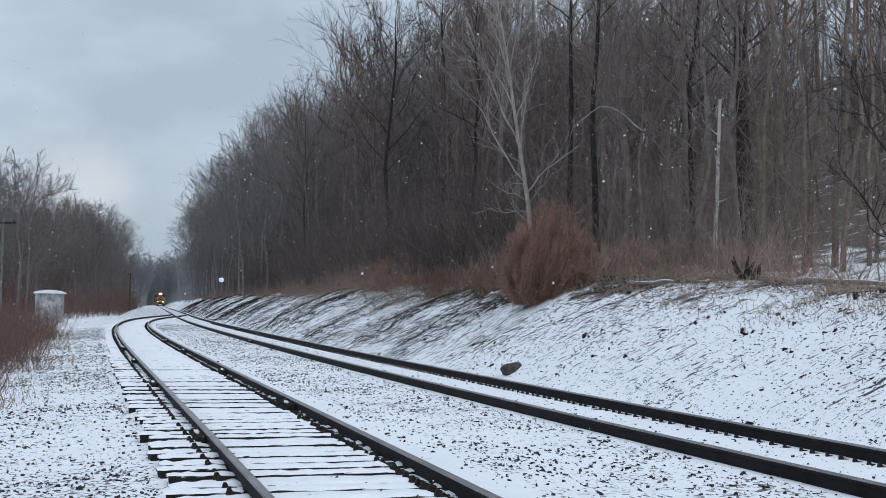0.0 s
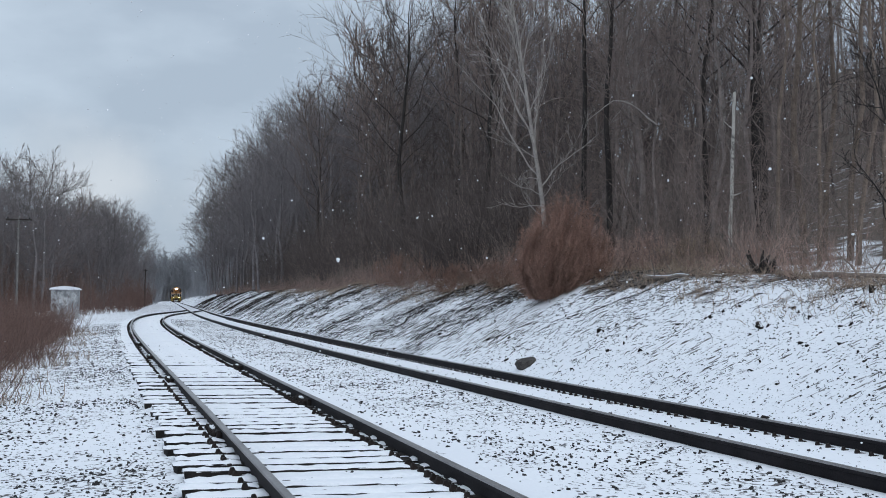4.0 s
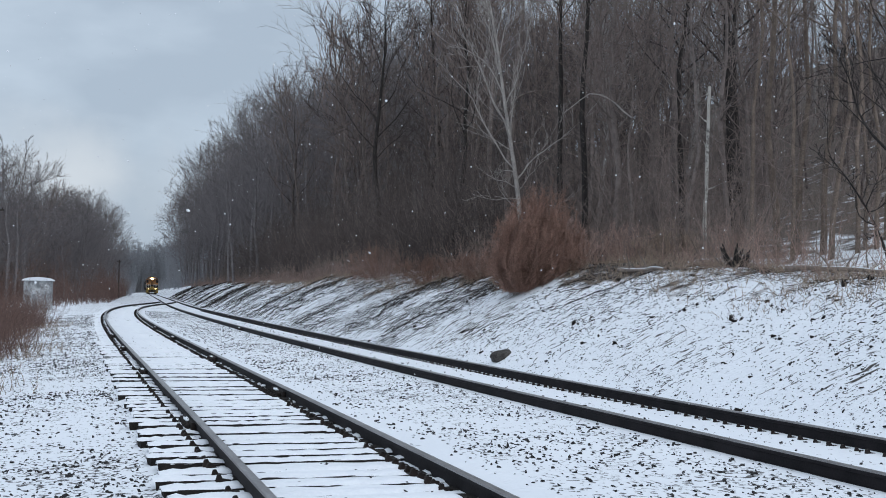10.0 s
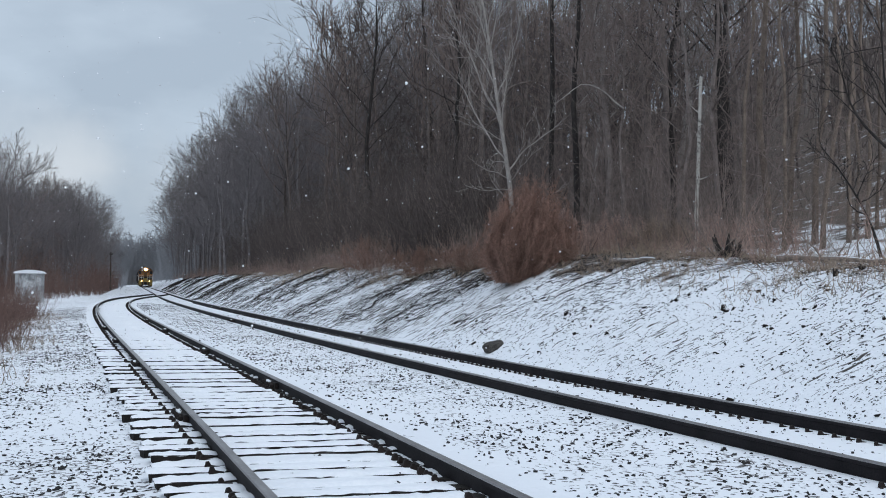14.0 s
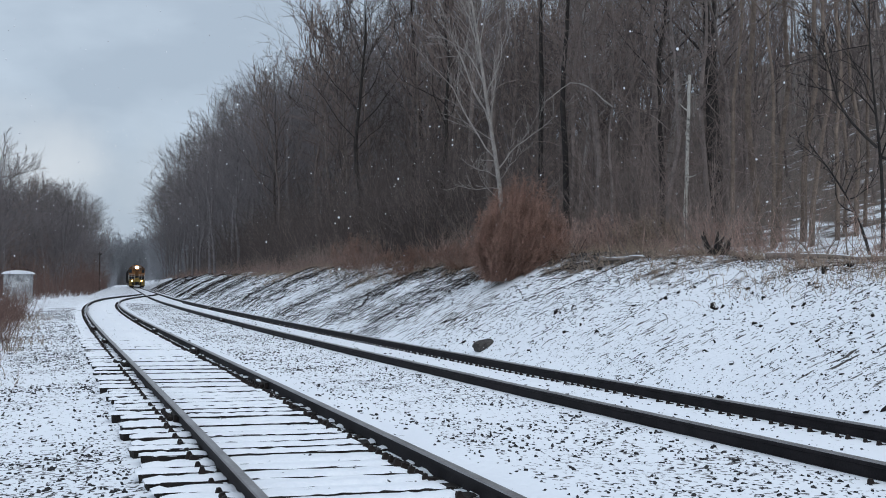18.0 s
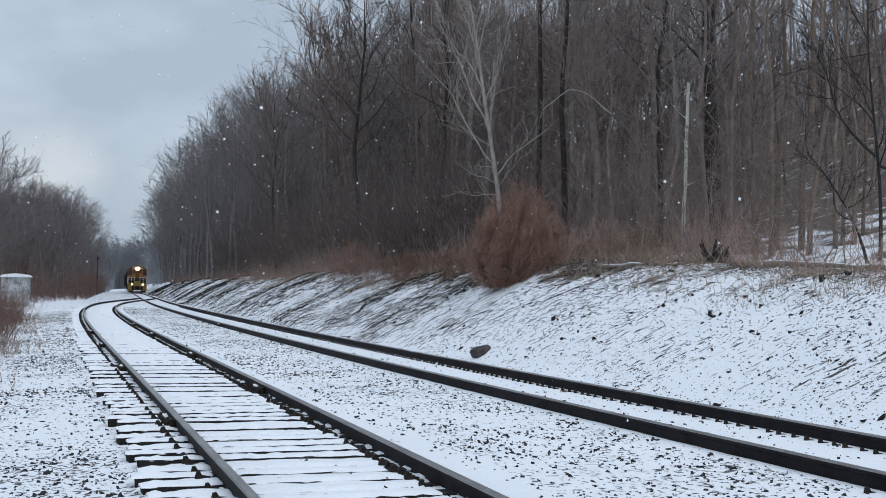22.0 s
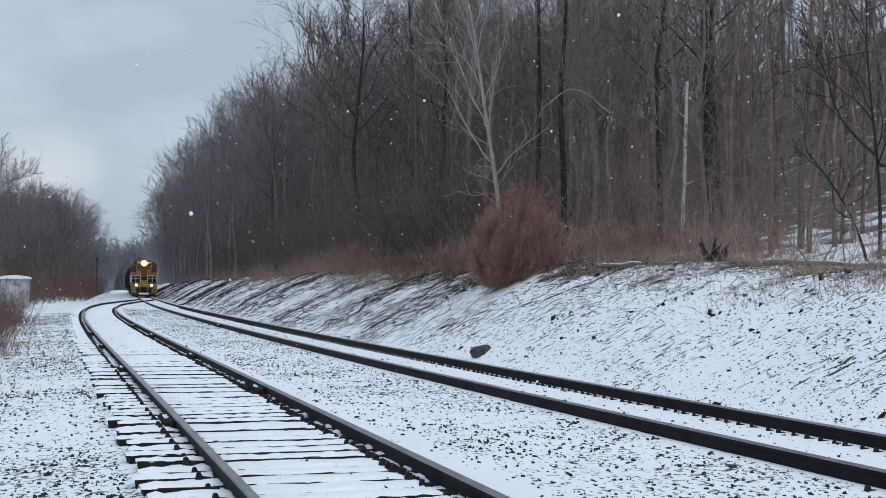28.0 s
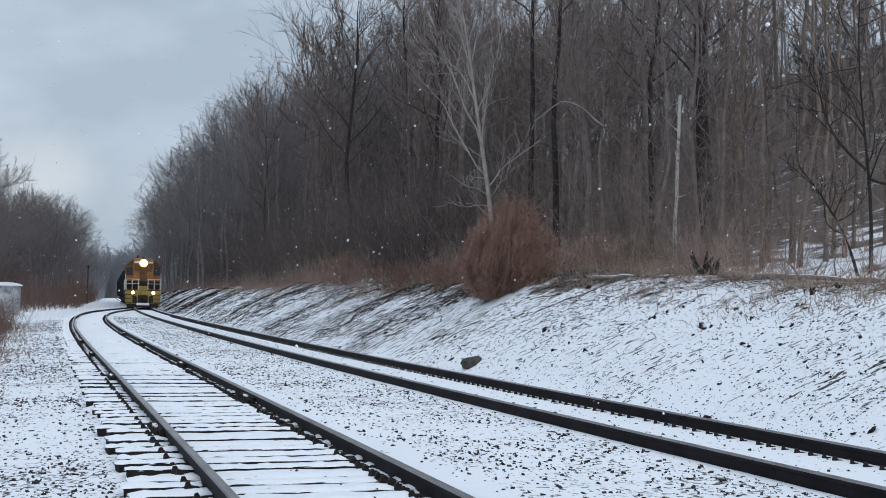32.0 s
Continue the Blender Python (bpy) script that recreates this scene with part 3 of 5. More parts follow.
def tracks():
    track("main_track", "main line of rusty rails half buried in snow", main_x, main_d, -30.0, 640, 86, 0.44, 0.215, 0.0,
          [(-GAUGE, 41.0), (GAUGE, 58.0)], [(GAUGE, -1, 0.97), (-GAUGE, -1, 0.03)])
    track("siding_track", "siding with jointed rails and snow-covered wooden ties", side_x, side_d, -30.0, JOIN1 - 4, 104, 0.40, 0.125, 0.0,
          [(-GAUGE, 20.1), (-GAUGE, 27.1), (-GAUGE, 12.8), (GAUGE, 23.5), (GAUGE, 16.2), (GAUGE, 32.4), (GAUGE, 39.8), (-GAUGE, 33.7)],
          [(GAUGE, -1, 0.85), (-GAUGE, -1, 0.7)])


tracks()


CUBE_V = np.array([(x, y, z) for x in (-1, 1) for y in (-1, 1) for z in (-1, 1)], float)
CUBE_F = np.array([(0, 1, 3, 2), (4, 6, 7, 5), (0, 4, 5, 1), (2, 3, 7, 6), (0, 2, 6, 4), (1, 5, 7, 3)])


def chips(name, label, spots, mat, seed, category="gravel"):
    """Many small broken stones, each a lopsided lump of six faces."""
    rng = np.random.RandomState(seed)
    n = len(spots)
    v = CUBE_V[None] * rng.uniform(0.35, 0.95, (n, 8, 3)) * np.stack([rng.uniform(0.8, 1.6, n), rng.uniform(0.6, 1.1, n), rng.uniform(0.3, 0.7, n)], -1)[:, None]
    q = unit(rng.normal(0, 1, (n, 4)) * np.array([1.0, 0.3, 0.3, 1.0]))
    w, x, y, z = q.T
    R = np.stack([1 - 2 * (y * y + z * z), 2 * (x * y - w * z), 2 * (x * z + w * y), 2 * (x * y + w * z), 1 - 2 * (x * x + z * z), 2 * (y * z - w * x),
                  2 * (x * z - w * y), 2 * (y * z + w * x), 1 - 2 * (x * x + y * y)], -1).reshape(n, 3, 3)
    v = np.einsum("nij,nkj->nki", R, v) * spots[:, 3][:, None, None] + spots[:, None, :3]
    f = (CUBE_F[None] + 8 * np.arange(n)[:, None, None]).reshape(-1, 4)
    return tagged(new(name, array_mesh(name, v.reshape(-1, 3), f, mat)), label, category, kind="stuff")


def gravel():
    rng = np.random.RandomState(11)
    rows = []
    # between the tracks, on the left shoulder, thinly on the bank
    for n, s0, s1, zone in ((11500, 4, 70, 0), (34000, 4, 60, 1), (13000, 14, 70, 2), (700, 4, 36, 3), (900, 6, 50, 4), (2500, 4, -9, 0), (7000, 4, -9, 1), (1200, 14, -9, 2)):
        s = s0 + (s1 - s0) * rng.rand(n) ** 1.7
        off = (side_x(s) - main_x(s)) / np.sqrt(1 + main_d(s) ** 2)
        r = rng.rand(n)
        if zone == 0:
            u = off + 1.1 + r * np.maximum(-0.88 - off - 1.1, 0.1)
        elif zone == 1:
            u = off - 1.2 - 5.5 * r ** 1.2
        elif zone == 2:
            u = 1.1 + 7.5 * r
        elif zone == 3:
            u = off - 1.3 + 2.6 * r
        else:
            u = -0.62 + 1.2 * r
        keep = value_noise(s * 0.8, u * 0.8, 21) + rng.rand(n) * 1.6 - 0.5 > 0
        s, u = s[keep], u[keep]
        x, y = at_main(s, u)
        z = grade(s) + bank_height(s, u)
        size = 0.0095 + 0.016 * rng.rand(len(s)) ** 2.6
        if zone == 2:
            size *= 0.95
        rows.append(np.stack([x, y, z + size * 0.05, size], -1))
    chips("ballast_stones", "dark ballast stones poking through thin snow", np.concatenate(rows), M_STONE, 3)


gravel()


def clods():
    """Lumps of soil and broken wood that stand out of the snow on the bank."""
    rng = np.random.RandomState(23)
    s, u = 13 + 60 * rng.rand(7600) ** 1.3, 2.7 + 5.6 * rng.rand(7600) ** 0.85
    keep = value_noise(s / 1.4, u / 1.1, 24) > rng.uniform(-0.4, 0.8, len(s))
    s, u = s[keep], u[keep]
    x, y = at_main(s, u)
    size = 0.012 + 0.034 * rng.rand(len(s)) ** 5 + 0.07 * rng.rand(len(s)) ** 34
    chips("soil_clods", "dark clods of soil and bark in the snow on the bank", np.stack([x, y, grade(s) + bank_height(s, u) + size * 0.1, size], -1), M_STICK, 4, "soil")


clods()

# ---- trees and brush ----


def grow(rng, starts, dirs, length, r, k, wob, lift, tip=False):
    """Limbs of k points that wander from starts along dirs."""
    n = len(starts)
    pts, rad = np.empty((n, k, 3)), np.empty((n, k))
    pts[:, 0], rad[:, 0] = starts, r
    d = dirs.copy()
    for i in range(1, k):
        d = unit(d + rng.uniform(-wob, wob, (n, 3)) + np.array([0, 0, lift]))
        pts[:, i] = pts[:, i - 1] + d * (length / (k - 1))[:, None]
        rad[:, i] = np.maximum(r * (1 - 0.85 * i / (k - 1)), 0.006)
    if tip:
        rad[:, -1] = 0
    return pts, rad, d


def spots_on(rng, pts, rad, per, lo, hi):
    """per places along each limb: the points, local thickness and how far out they are."""
    n, k, _ = pts.shape
    t = lo + (hi - lo) * (np.arange(per)[None] + rng.rand(n, per)) / per
    x = t * (k - 1)
    i = np.minimum(x.astype(int), k - 2)
    w = (x - i)[..., None]
    rows = np.arange(n)[:, None]
    p = pts[rows, i] * (1 - w) + pts[rows, i + 1] * w
    r = rad[rows, i] * (1 - w[..., 0]) + rad[rows, i + 1] * w[..., 0]
    return p.reshape(-1, 3), r.reshape(-1), t.reshape(-1)


def tree_meshes(seed, H, r0, limbs, spread, first=0.3, subs=6, twigs=6, ends=3, rise=1.0, lean=0.05, fine=0.011, shoots=14):
    """A bare tree H metres high with a domed crown: its trunk with the limbs, and the crown of twigs."""
    rng = np.random.RandomState(seed)
    wood, crown = Sticks(), Sticks()
    k = 13
    t = np.linspace(0, 1, k)
    ph = rng.rand(2, 3) * 6.283
    sway = sum(a * (np.sin(f * t[:, None] * 6.283 + ph[:, c]) - np.sin(ph[:, c])) for c, (a, f) in enumerate(((0.012, 0.7), (0.008, 1.6), (0.0035, 3.7)))) * min(1, lean / 0.05)
    bend = rng.uniform(-lean, lean, 2)
    tp = np.concatenate([sway * H * np.minimum(t * 3, 1)[:, None] + bend * H * (t * t)[:, None], (H * 0.93 * t)[:, None]], 1)
    tp[0, 2] = -0.5
    tr = np.maximum(r0 * (1 - t) ** 0.75, 0.016)
    tr[0] *= 1.3
    wood.add(tp[None], tr[None], 7)
    # the crown's outline: an egg round the upper trunk
    low = first * 0.75
    core = np.array([tp[8, 0], tp[8, 1], H * (1 + low) / 2])
    axes = np.array([0.62 * spread * H, 0.62 * spread * H, H * (1 - low) / 2])

    def reach(p, d):
        q, e = (p - core) / axes, d / axes
        a, b, c = (e * e).sum(1), (q * e).sum(1), (q * q).sum(1) - 1
        return np.maximum((-b + np.sqrt(np.maximum(b * b - a * c, 0))) / a, 0.04 * H)

    lt = first + (0.9 - first) * (np.arange(limbs) + rng.rand(limbs)) / limbs
    i = np.minimum((lt * (k - 1)).astype(int), k - 2)
    w = (lt * (k - 1) - i)[:, None]
    p = tp[i] * (1 - w) + tp[i + 1] * w
    a = rng.rand() * 6.28 + np.arange(limbs) * 2.4 + rng.uniform(-0.5, 0.5, limbs)
    up = rise * (0.45 + 0.8 * lt) + rng.uniform(-0.4, 0.35, limbs)
    d = unit(np.stack([np.cos(a), np.sin(a), up], 1))
    L1 = np.minimum(reach(p, d), 0.55 * H) * rng.uniform(0.75, 1.05, limbs)
    r1 = np.maximum(r0 * (1 - lt) ** 0.75 * rng.uniform(0.26, 0.48, limbs), fine * 2.2)
    P1, R1, _ = grow(rng, p, d, L1, r1, 8, 0.28, 0.05)
    wood.add(P1, R1, 5)
    # short side shoots all the way up the trunk
    q, _, t = spots_on(rng, tp[None], tr[None], shoots, 0.06, 0.75)
    e = unit(rng.uniform(-1, 1, (len(q), 3)) * np.array([1, 1, 0.5]) + np.array([0, 0, 0.35]))
    Ls = H * rng.uniform(0.05, 0.15, len(q))
    Ps, Rs, es = grow(rng, q, e, Ls, np.full(len(q), fine * 1.5), 4, 0.4, 0.03)
    crown.add(Ps, Rs, 3)
    q, _, _ = spots_on(rng, Ps, Rs, 5, 0.2, 1.0)
    Pt, Rt, _ = grow(rng, q, unit(np.repeat(es, 5, 0) + rng.uniform(-1, 1, (len(q), 3))), np.repeat(Ls, 5) * rng.uniform(0.2, 0.5, len(q)), np.full(len(q), fine * 0.8), 2, 0.1, 0, True)
    crown.add(Pt, Rt, 3)
    p, r, q = spots_on(rng, P1, R1, subs, 0.18, 1.0)
    d2 = unit(np.repeat(unit(P1[:, -1] - P1[:, 1]), subs, 0) * 0.75 + rng.uniform(-0.8, 0.8, (len(p), 3)) + np.array([0, 0, 0.25]))
    L2 = np.minimum(reach(p, d2) * rng.uniform(0.7, 1.05, len(p)), np.repeat(L1, subs) * rng.uniform(0.35, 0.6, len(p)))
    P2, R2, e2 = grow(rng, p, d2, L2, np.maximum(r * 0.55, fine * 1.7), 5, 0.33, 0.05)
    crown.add(P2, R2, 3)
    p, r, q = spots_on(rng, P2, R2, twigs, 0.1, 1.0)
    d3 = unit(np.repeat(e2, twigs, 0) + rng.uniform(-0.7, 0.7, (len(p), 3)) + np.array([0, 0, 0.15]))
    L3 = np.maximum(np.repeat(L2, twigs) * rng.uniform(0.22, 0.48, len(p)), 0.017 * H)
    P3, R3, e3 = grow(rng, p, d3, L3, np.full(len(p), fine), 2, 0.1, 0.0, True)
    crown.add(P3, R3, 3)
    if ends:
        p, r, q = spots_on(rng, P3, R3, ends, 0.2, 0.9)
        d4 = unit(np.repeat(d3, ends, 0) + rng.uniform(-0.6, 0.6, (len(p), 3)) + np.array([0, 0, 0.15]))
        P4, R4, _ = grow(rng, p, d4, np.repeat(L3, ends) * rng.uniform(0.35, 0.75, len(p)), np.full(len(p), fine * 0.75), 2, 0.05, 0.0, True)
        crown.add(P4, R4, 3)
    return wood, crown


def make_tree(name, label, wood, crown, bark, twig, group="bare trees of the hillside"):
    base = tagged(new(name), label, "tree", group)
    part("trunk", wood.mesh("trunk", bark, True), bark, base)
    part("crown", crown.mesh("crown", twig), twig, base)
    return base


def prop(base, x, y, scale=1.0, turn=0.0, lean=(0, 0), sink=0.1):
    base.matrix_basis = pose(x, y, ground_z(x, y) - sink, lean[0], lean[1], turn) @ Matrix.Diagonal((scale, scale, scale, 1))
    return base


def tree_line(s):
    """How far from the main line the tall trees begin."""
    return 7.0 + 6.0 * min(max((129 - s) / 64, 0), 1)


PALER = "tall leafless tree with light grey bark on the hillside"
GREY, DARK, AWAY = ("tall leafless tree with grey-brown bark on the hillside", "tall leafless tree with wet dark bark on the hillside",
                    "leafless tree beyond the snowy clearing")


SKYLINE = ((-0.26, -0.23, -0.213, -0.198, -0.182, -0.144, -0.114, -0.081, -0.04, 0.06), (0.03, 0.05, 0.088, 0.118, 0.142, 0.183, 0.212, 0.245, 0.29, 0.36))


ACROSS = ((-0.47, -0.355, -0.327, -0.3205, -0.3065, -0.2716, -0.2623, -0.2507, -0.2428, -0.23), (0.13, 0.124, 0.111, 0.083, 0.079, 0.0745, 0.0515, 0.0447, 0.033, 0.02))
RIDGE = (SKYLINE[0] + (0.14, 0.2, 0.3, 0.44), SKYLINE[1][:-1] + (0.3, 0.28, 0.26, 0.255, 0.28))


def forest():
    rng = random.Random(77)
    near, far = [], []
    for k, (H, r0, limbs, spread, first, rise) in enumerate((
            (20, 0.17, 12, 0.3, 0.32, 1.5), (18, 0.14, 12, 0.3, 0.28, 1.7), (22, 0.2, 12, 0.3, 0.38, 1.4), (16, 0.12, 12, 0.32, 0.22, 1.5),
            (19, 0.15, 12, 0.28, 0.3, 1.9), (15, 0.1, 11, 0.32, 0.2, 1.6), (21, 0.18, 11, 0.36, 0.32, 1.2), (12, 0.075, 12, 0.32, 0.14, 1.6))):
        dark = k == 2
        wood, crown = tree_meshes(100 + k, H, r0, limbs + 3, spread, first, 7, 5, 1, rise, fine=0.013)
        light = k in (0, 4)
        near.append((make_tree("bare_tree", DARK if dark else (PALER if light else GREY), wood, crown, M_DARKBARK if dark else (M_ASH if light else M_BARK), M_ASH if light else (M_GLOOM if k in (2, 3) else M_TWIG)), H))
    for k, (H, r0, limbs, spread, first, rise) in enumerate(((20, 0.2, 14, 0.54, 0.2, 1.1), (18, 0.17, 14, 0.56, 0.16, 1.2), (15, 0.14, 13, 0.6, 0.12, 1.0), (21, 0.21, 14, 0.5, 0.24, 1.1))):
        wood, crown = tree_meshes(140 + k, H, r0, limbs, spread, first, 8, 8, 2, rise, fine=0.0135)
        # the far trees' pale bark and twigs paint in distance haze
        far.append((make_tree("bare_tree", "leafless tree far along the hillside, its bark paled for haze", wood, crown, M_HAZEBARK, M_HAZEBARK), H))
    taken, used = np.zeros((0, 2)), set()

    def put(kind, x, y, tall, lean=4.0):
        t, H = kind
        if t in used:
            o = copy_thing(t, Matrix())
        else:
            used.add(t)
            o = t
        return prop(o, x, y, tall / H, rng.uniform(0, 360), (rng.uniform(-lean, lean), rng.uniform(-lean, lean)), 0.15)

    def free(x, y, gap):
        return not len(taken) or float(((taken - (x, y)) ** 2).sum(1).min()) > gap * gap

    n = tries = 0
    while n < 235 and tries < 20000:
        tries += 1
        s = -17 + 330 * rng.random() ** 1.2
        front = tree_line(s)
        u = front + 46 * rng.random() ** 1.7
        x, y = (float(q) for q in at_main(s, u))
        if y < 24 or not -0.28 < x / y < 0.432 or not free(x, y, 1.9 + 0.01 * y):
            continue
        taken = np.vstack([taken, (x, y)])
        n += 1
        edge = u - front < 5
        tall = rng.uniform(11, 18) if edge else rng.uniform(13.5, 18.5)
        if s > 122:
            tall = rng.uniform(15, 23) if edge else rng.uniform(15, 21)
        if x / y < 0.06:
            # along the line, tops fitted to the camera's skyline, which falls away left
            tall = min(max((float(np.interp(x / y - 0.011, SKYLINE[0], SKYLINE[1])) * y + 1.3 - ground_z(x, y)) * (rng.uniform(0.95, 1.02) if rng.random() < 0.3 else rng.uniform(0.74, 0.93)), 7), 27)
        slim = x / y > 0.26 and y < 48
        kinds = [near[3], near[5], near[7]] if slim else (far if y > 107 else (near if x > 0.12 * y else [near[1], near[2], near[3], near[5], near[6], near[7]]))
        put(rng.choice(kinds), x, y, tall * (0.75 if slim else 1))
    # the wood across the clearing: a tall stand, then a lower one further on
    for count, az0, az1, d0, d1 in ((30, -0.46, -0.328, 112, 160), (50, -0.325, -0.264, 143, 250), (18, -0.264, -0.238, 160, 260)):
        n = 0
        while n < count and tries < 60000:
            tries += 1
            y = rng.uniform(d0, d1)
            x = y * rng.uniform(az0, az1)
            s, u = station(x, y)
            if u > -9 or not free(x, y, 2.0):
                continue
            taken = np.vstack([taken, (x, y)])
            n += 1
            tall = max((float(np.interp(x / y, *ACROSS)) * y + 1.3 - ground_z(x, y)) * rng.uniform(0.66, 1.06), 5)
            o = put(rng.choice(far), x, y, tall)
            tagged(o, AWAY, group="bare trees across the clearing")


forest()


def deep_wood():
    """The wood further in, where no tree can be told from the next."""
    rng = np.random.RandomState(55)

    def stand(name, label, xy, tall, twig=0.03, ends=3, mat=M_HAZEBARK, top=None, low=0.56, high=0.82):
        n = len(xy)
        h = rng.uniform(tall[0], tall[1], n)
        if top:
            # capped under the camera's sight lines; crowns thin out towards the wood's upper edge
            lim = np.interp(xy[:, 0] / xy[:, 1], *top) * np.where(xy[:, 0] > -0.03 * xy[:, 1], rng.uniform(0.78, 1.02, n), rng.uniform(low, high, n)) * xy[:, 1] + 1.3 - ground_z(xy[:, 0], xy[:, 1])
            h = np.minimum(h, lim)
            xy, h = xy[h > 4], h[h > 4]
            n = len(xy)
        p = np.concatenate([xy, (ground_z(xy[:, 0], xy[:, 1]) - 0.3)[:, None]], 1)
        st = Sticks()
        P, R, _ = grow(rng, p, unit(np.concatenate([rng.uniform(-0.05, 0.05, (n, 2)), np.ones((n, 1))], 1)), h, h * 0.009, 7, 0.12, 0.03)
        st.add(P, R, 4)
        q, r, t = spots_on(rng, P, R, 13, 0.2, 0.97)
        d = unit(rng.uniform(-1, 1, (len(q), 3)) * np.array([1, 1, 0.3]) + np.array([0, 0, 1.1]))
        L = np.repeat(h, 13) * rng.uniform(0.18, 0.36, len(q)) * (1.2 - 0.7 * t)
        P, R, e = grow(rng, q, d, L, np.maximum(r * 0.5, twig * 1.3), 4, 0.33, 0.05)
        st.add(P, R, 3)
        q, r, t = spots_on(rng, P, R, 8, 0.15, 1.0)
        d = unit(np.repeat(e, 8, 0) * 0.7 + rng.uniform(-0.9, 0.9, (len(q), 3)) + np.array([0, 0, 0.3]))
        P, R, e = grow(rng, q, d, np.repeat(L, 8) * rng.uniform(0.3, 0.6, len(q)), np.full(len(q), twig), 2, 0.1, 0, True)
        st.add(P, R, 3)
        q, r, t = spots_on(rng, P, R, ends, 0.2, 0.95)
        d = unit(np.repeat(d, ends, 0) * 0.8 + rng.uniform(-0.9, 0.9, (len(q), 3)) + np.array([0, 0, 0.2]))
        P, R, e = grow(rng, q, d, np.linalg.norm(P[:, 1] - P[:, 0], axis=1).repeat(ends) * rng.uniform(0.35, 0.7, len(q)), np.full(len(q), twig * 0.7), 2, 0.1, 0, True)
        st.add(P, R, 3)
        tagged(new(name, st.mesh(name, mat)), label, "woods", kind="stuff")

    spread = lambda n, s0, s1, u0, u1, lo, hi, near: scatter(rng, n, s0, s1, 1.0, u0, u1, 1.0, lambda s, u, x, y: in_view(x, y, lo, hi, near))
    stand("deep_woods", "dense leafless woods further up the hillside", spread(420, -43, 245, 18, 75, -0.28, 0.432, 40), (12.5, 18.5), twig=0.019, ends=1, mat=M_GLOOM, top=RIDGE)
    stand("far_woods", "leafless woods far along the line", spread(120, 290, 600, 7, 40, -0.35, 0.14, 143), (15, 22), twig=0.04, ends=2, mat=M_HAZETWIG)
    stand("clearing_woods", "leafless woods beyond the clearing", left_wood(rng, 300), (10, 17), twig=0.026, ends=2, mat=M_TWIG, top=ACROSS, low=0.5, high=0.8)
    y = rng.uniform(520, 680, 300)
    stand("closing_woods", "distant woods closing the view down the line", np.stack([y * rng.uniform(-0.28, -0.2, 300), y], 1), (16, 23), twig=0.06, ends=2, mat=M_HAZETWIG)


def left_wood(rng, n):
    y = rng.uniform(143, 290, 6 * n)
    x = y * rng.uniform(-0.475, -0.236, 6 * n)
    s, u = station(x, y)
    keep = (u < -12) & (u < -10 - 0.07 * (y - 143))
    return np.stack([x, y], 1)[keep][:n]


def sprays(rng, crown, P, R, e, L, per, fine, fan=0.7):
    """Two orders of fine twigs along limbs."""
    for k, n in enumerate(per):
        p, r, t = spots_on(rng, P, R, n, 0.12, 1.0)
        d = unit(np.repeat(e, n, 0) + rng.uniform(-fan, fan, (len(p), 3)) + np.array([0, 0, 0.2]))
        L = np.repeat(L, n) * rng.uniform(0.2, 0.45, len(p))
        P, R, e = grow(rng, p, d, L, np.full(len(p), fine * (1 - 0.3 * k)), 4 if k + 1 < len(per) else 3, 0.22, 0.04, k + 1 == len(per))
        crown.add(P, R, 3)


def pale_tree():
    """A pale tree whose stem leans away and opens into a steep fan of limbs."""
    rng = np.random.RandomState(41)
    wood, crown = Sticks(), Sticks()
    q = np.linspace(0, 1, 12)
    H = 11.5
    stem = np.stack([-0.2 - 0.5 * q - 1.3 * q * q + 0.05 * np.sin(9 * q), 0.1 * np.sin(5 * q), -0.4 + H * q], 1)
    thick = 0.085 * (1 - q) ** 0.8 + 0.012
    wood.add(stem[None], thick[None], 8)
    n = 15
    t = 0.3 + 0.62 * (np.arange(n) + rng.rand(n)) / n
    p = np.stack([np.interp(t, q, stem[:, c]) for c in range(3)], 1)
    a = np.arange(n) * 2.4 + rng.uniform(-0.4, 0.4, n)
    d = unit(np.stack([np.cos(a) * 0.62 - 0.12, np.sin(a) * 0.5, rng.uniform(0.5, 1.4, n)], 1))
    L = H * rng.uniform(0.22, 0.46, n) * (1.2 - 0.7 * t)
    P, R, e = grow(rng, p, d, L, 0.028 * (1 - t) ** 0.5 + 0.008, 10, 0.24, 0.04)
    wood.add(P, R, 5)
    sprays(rng, crown, P, R, e, L, (10, 7), 0.0065, 0.7)
    # low crooked side branches
    m = 7
    t = rng.uniform(0.16, 0.42, m)
    p = np.stack([np.interp(t, q, stem[:, c]) for c in range(3)], 1)
    d = unit(np.stack([rng.choice([-1.0, 1.0], m) * rng.uniform(0.6, 1, m), rng.uniform(-0.6, 0.3, m), rng.uniform(0.0, 0.5, m)], 1))
    L = rng.uniform(0.9, 2.0, m)
    P, R, e = grow(rng, p, d, L, np.full(m, 0.018), 7, 0.35, 0.05)
    wood.add(P, R, 4)
    sprays(rng, crown, P, R, e, L, (6, 4), 0.006)
    t = make_tree("pale_tree", "pale grey leafless tree with a steep fan of branches", wood, crown, M_PALE, M_PALE)
    prop(t, 0.0795 * 41.6, 41.6)


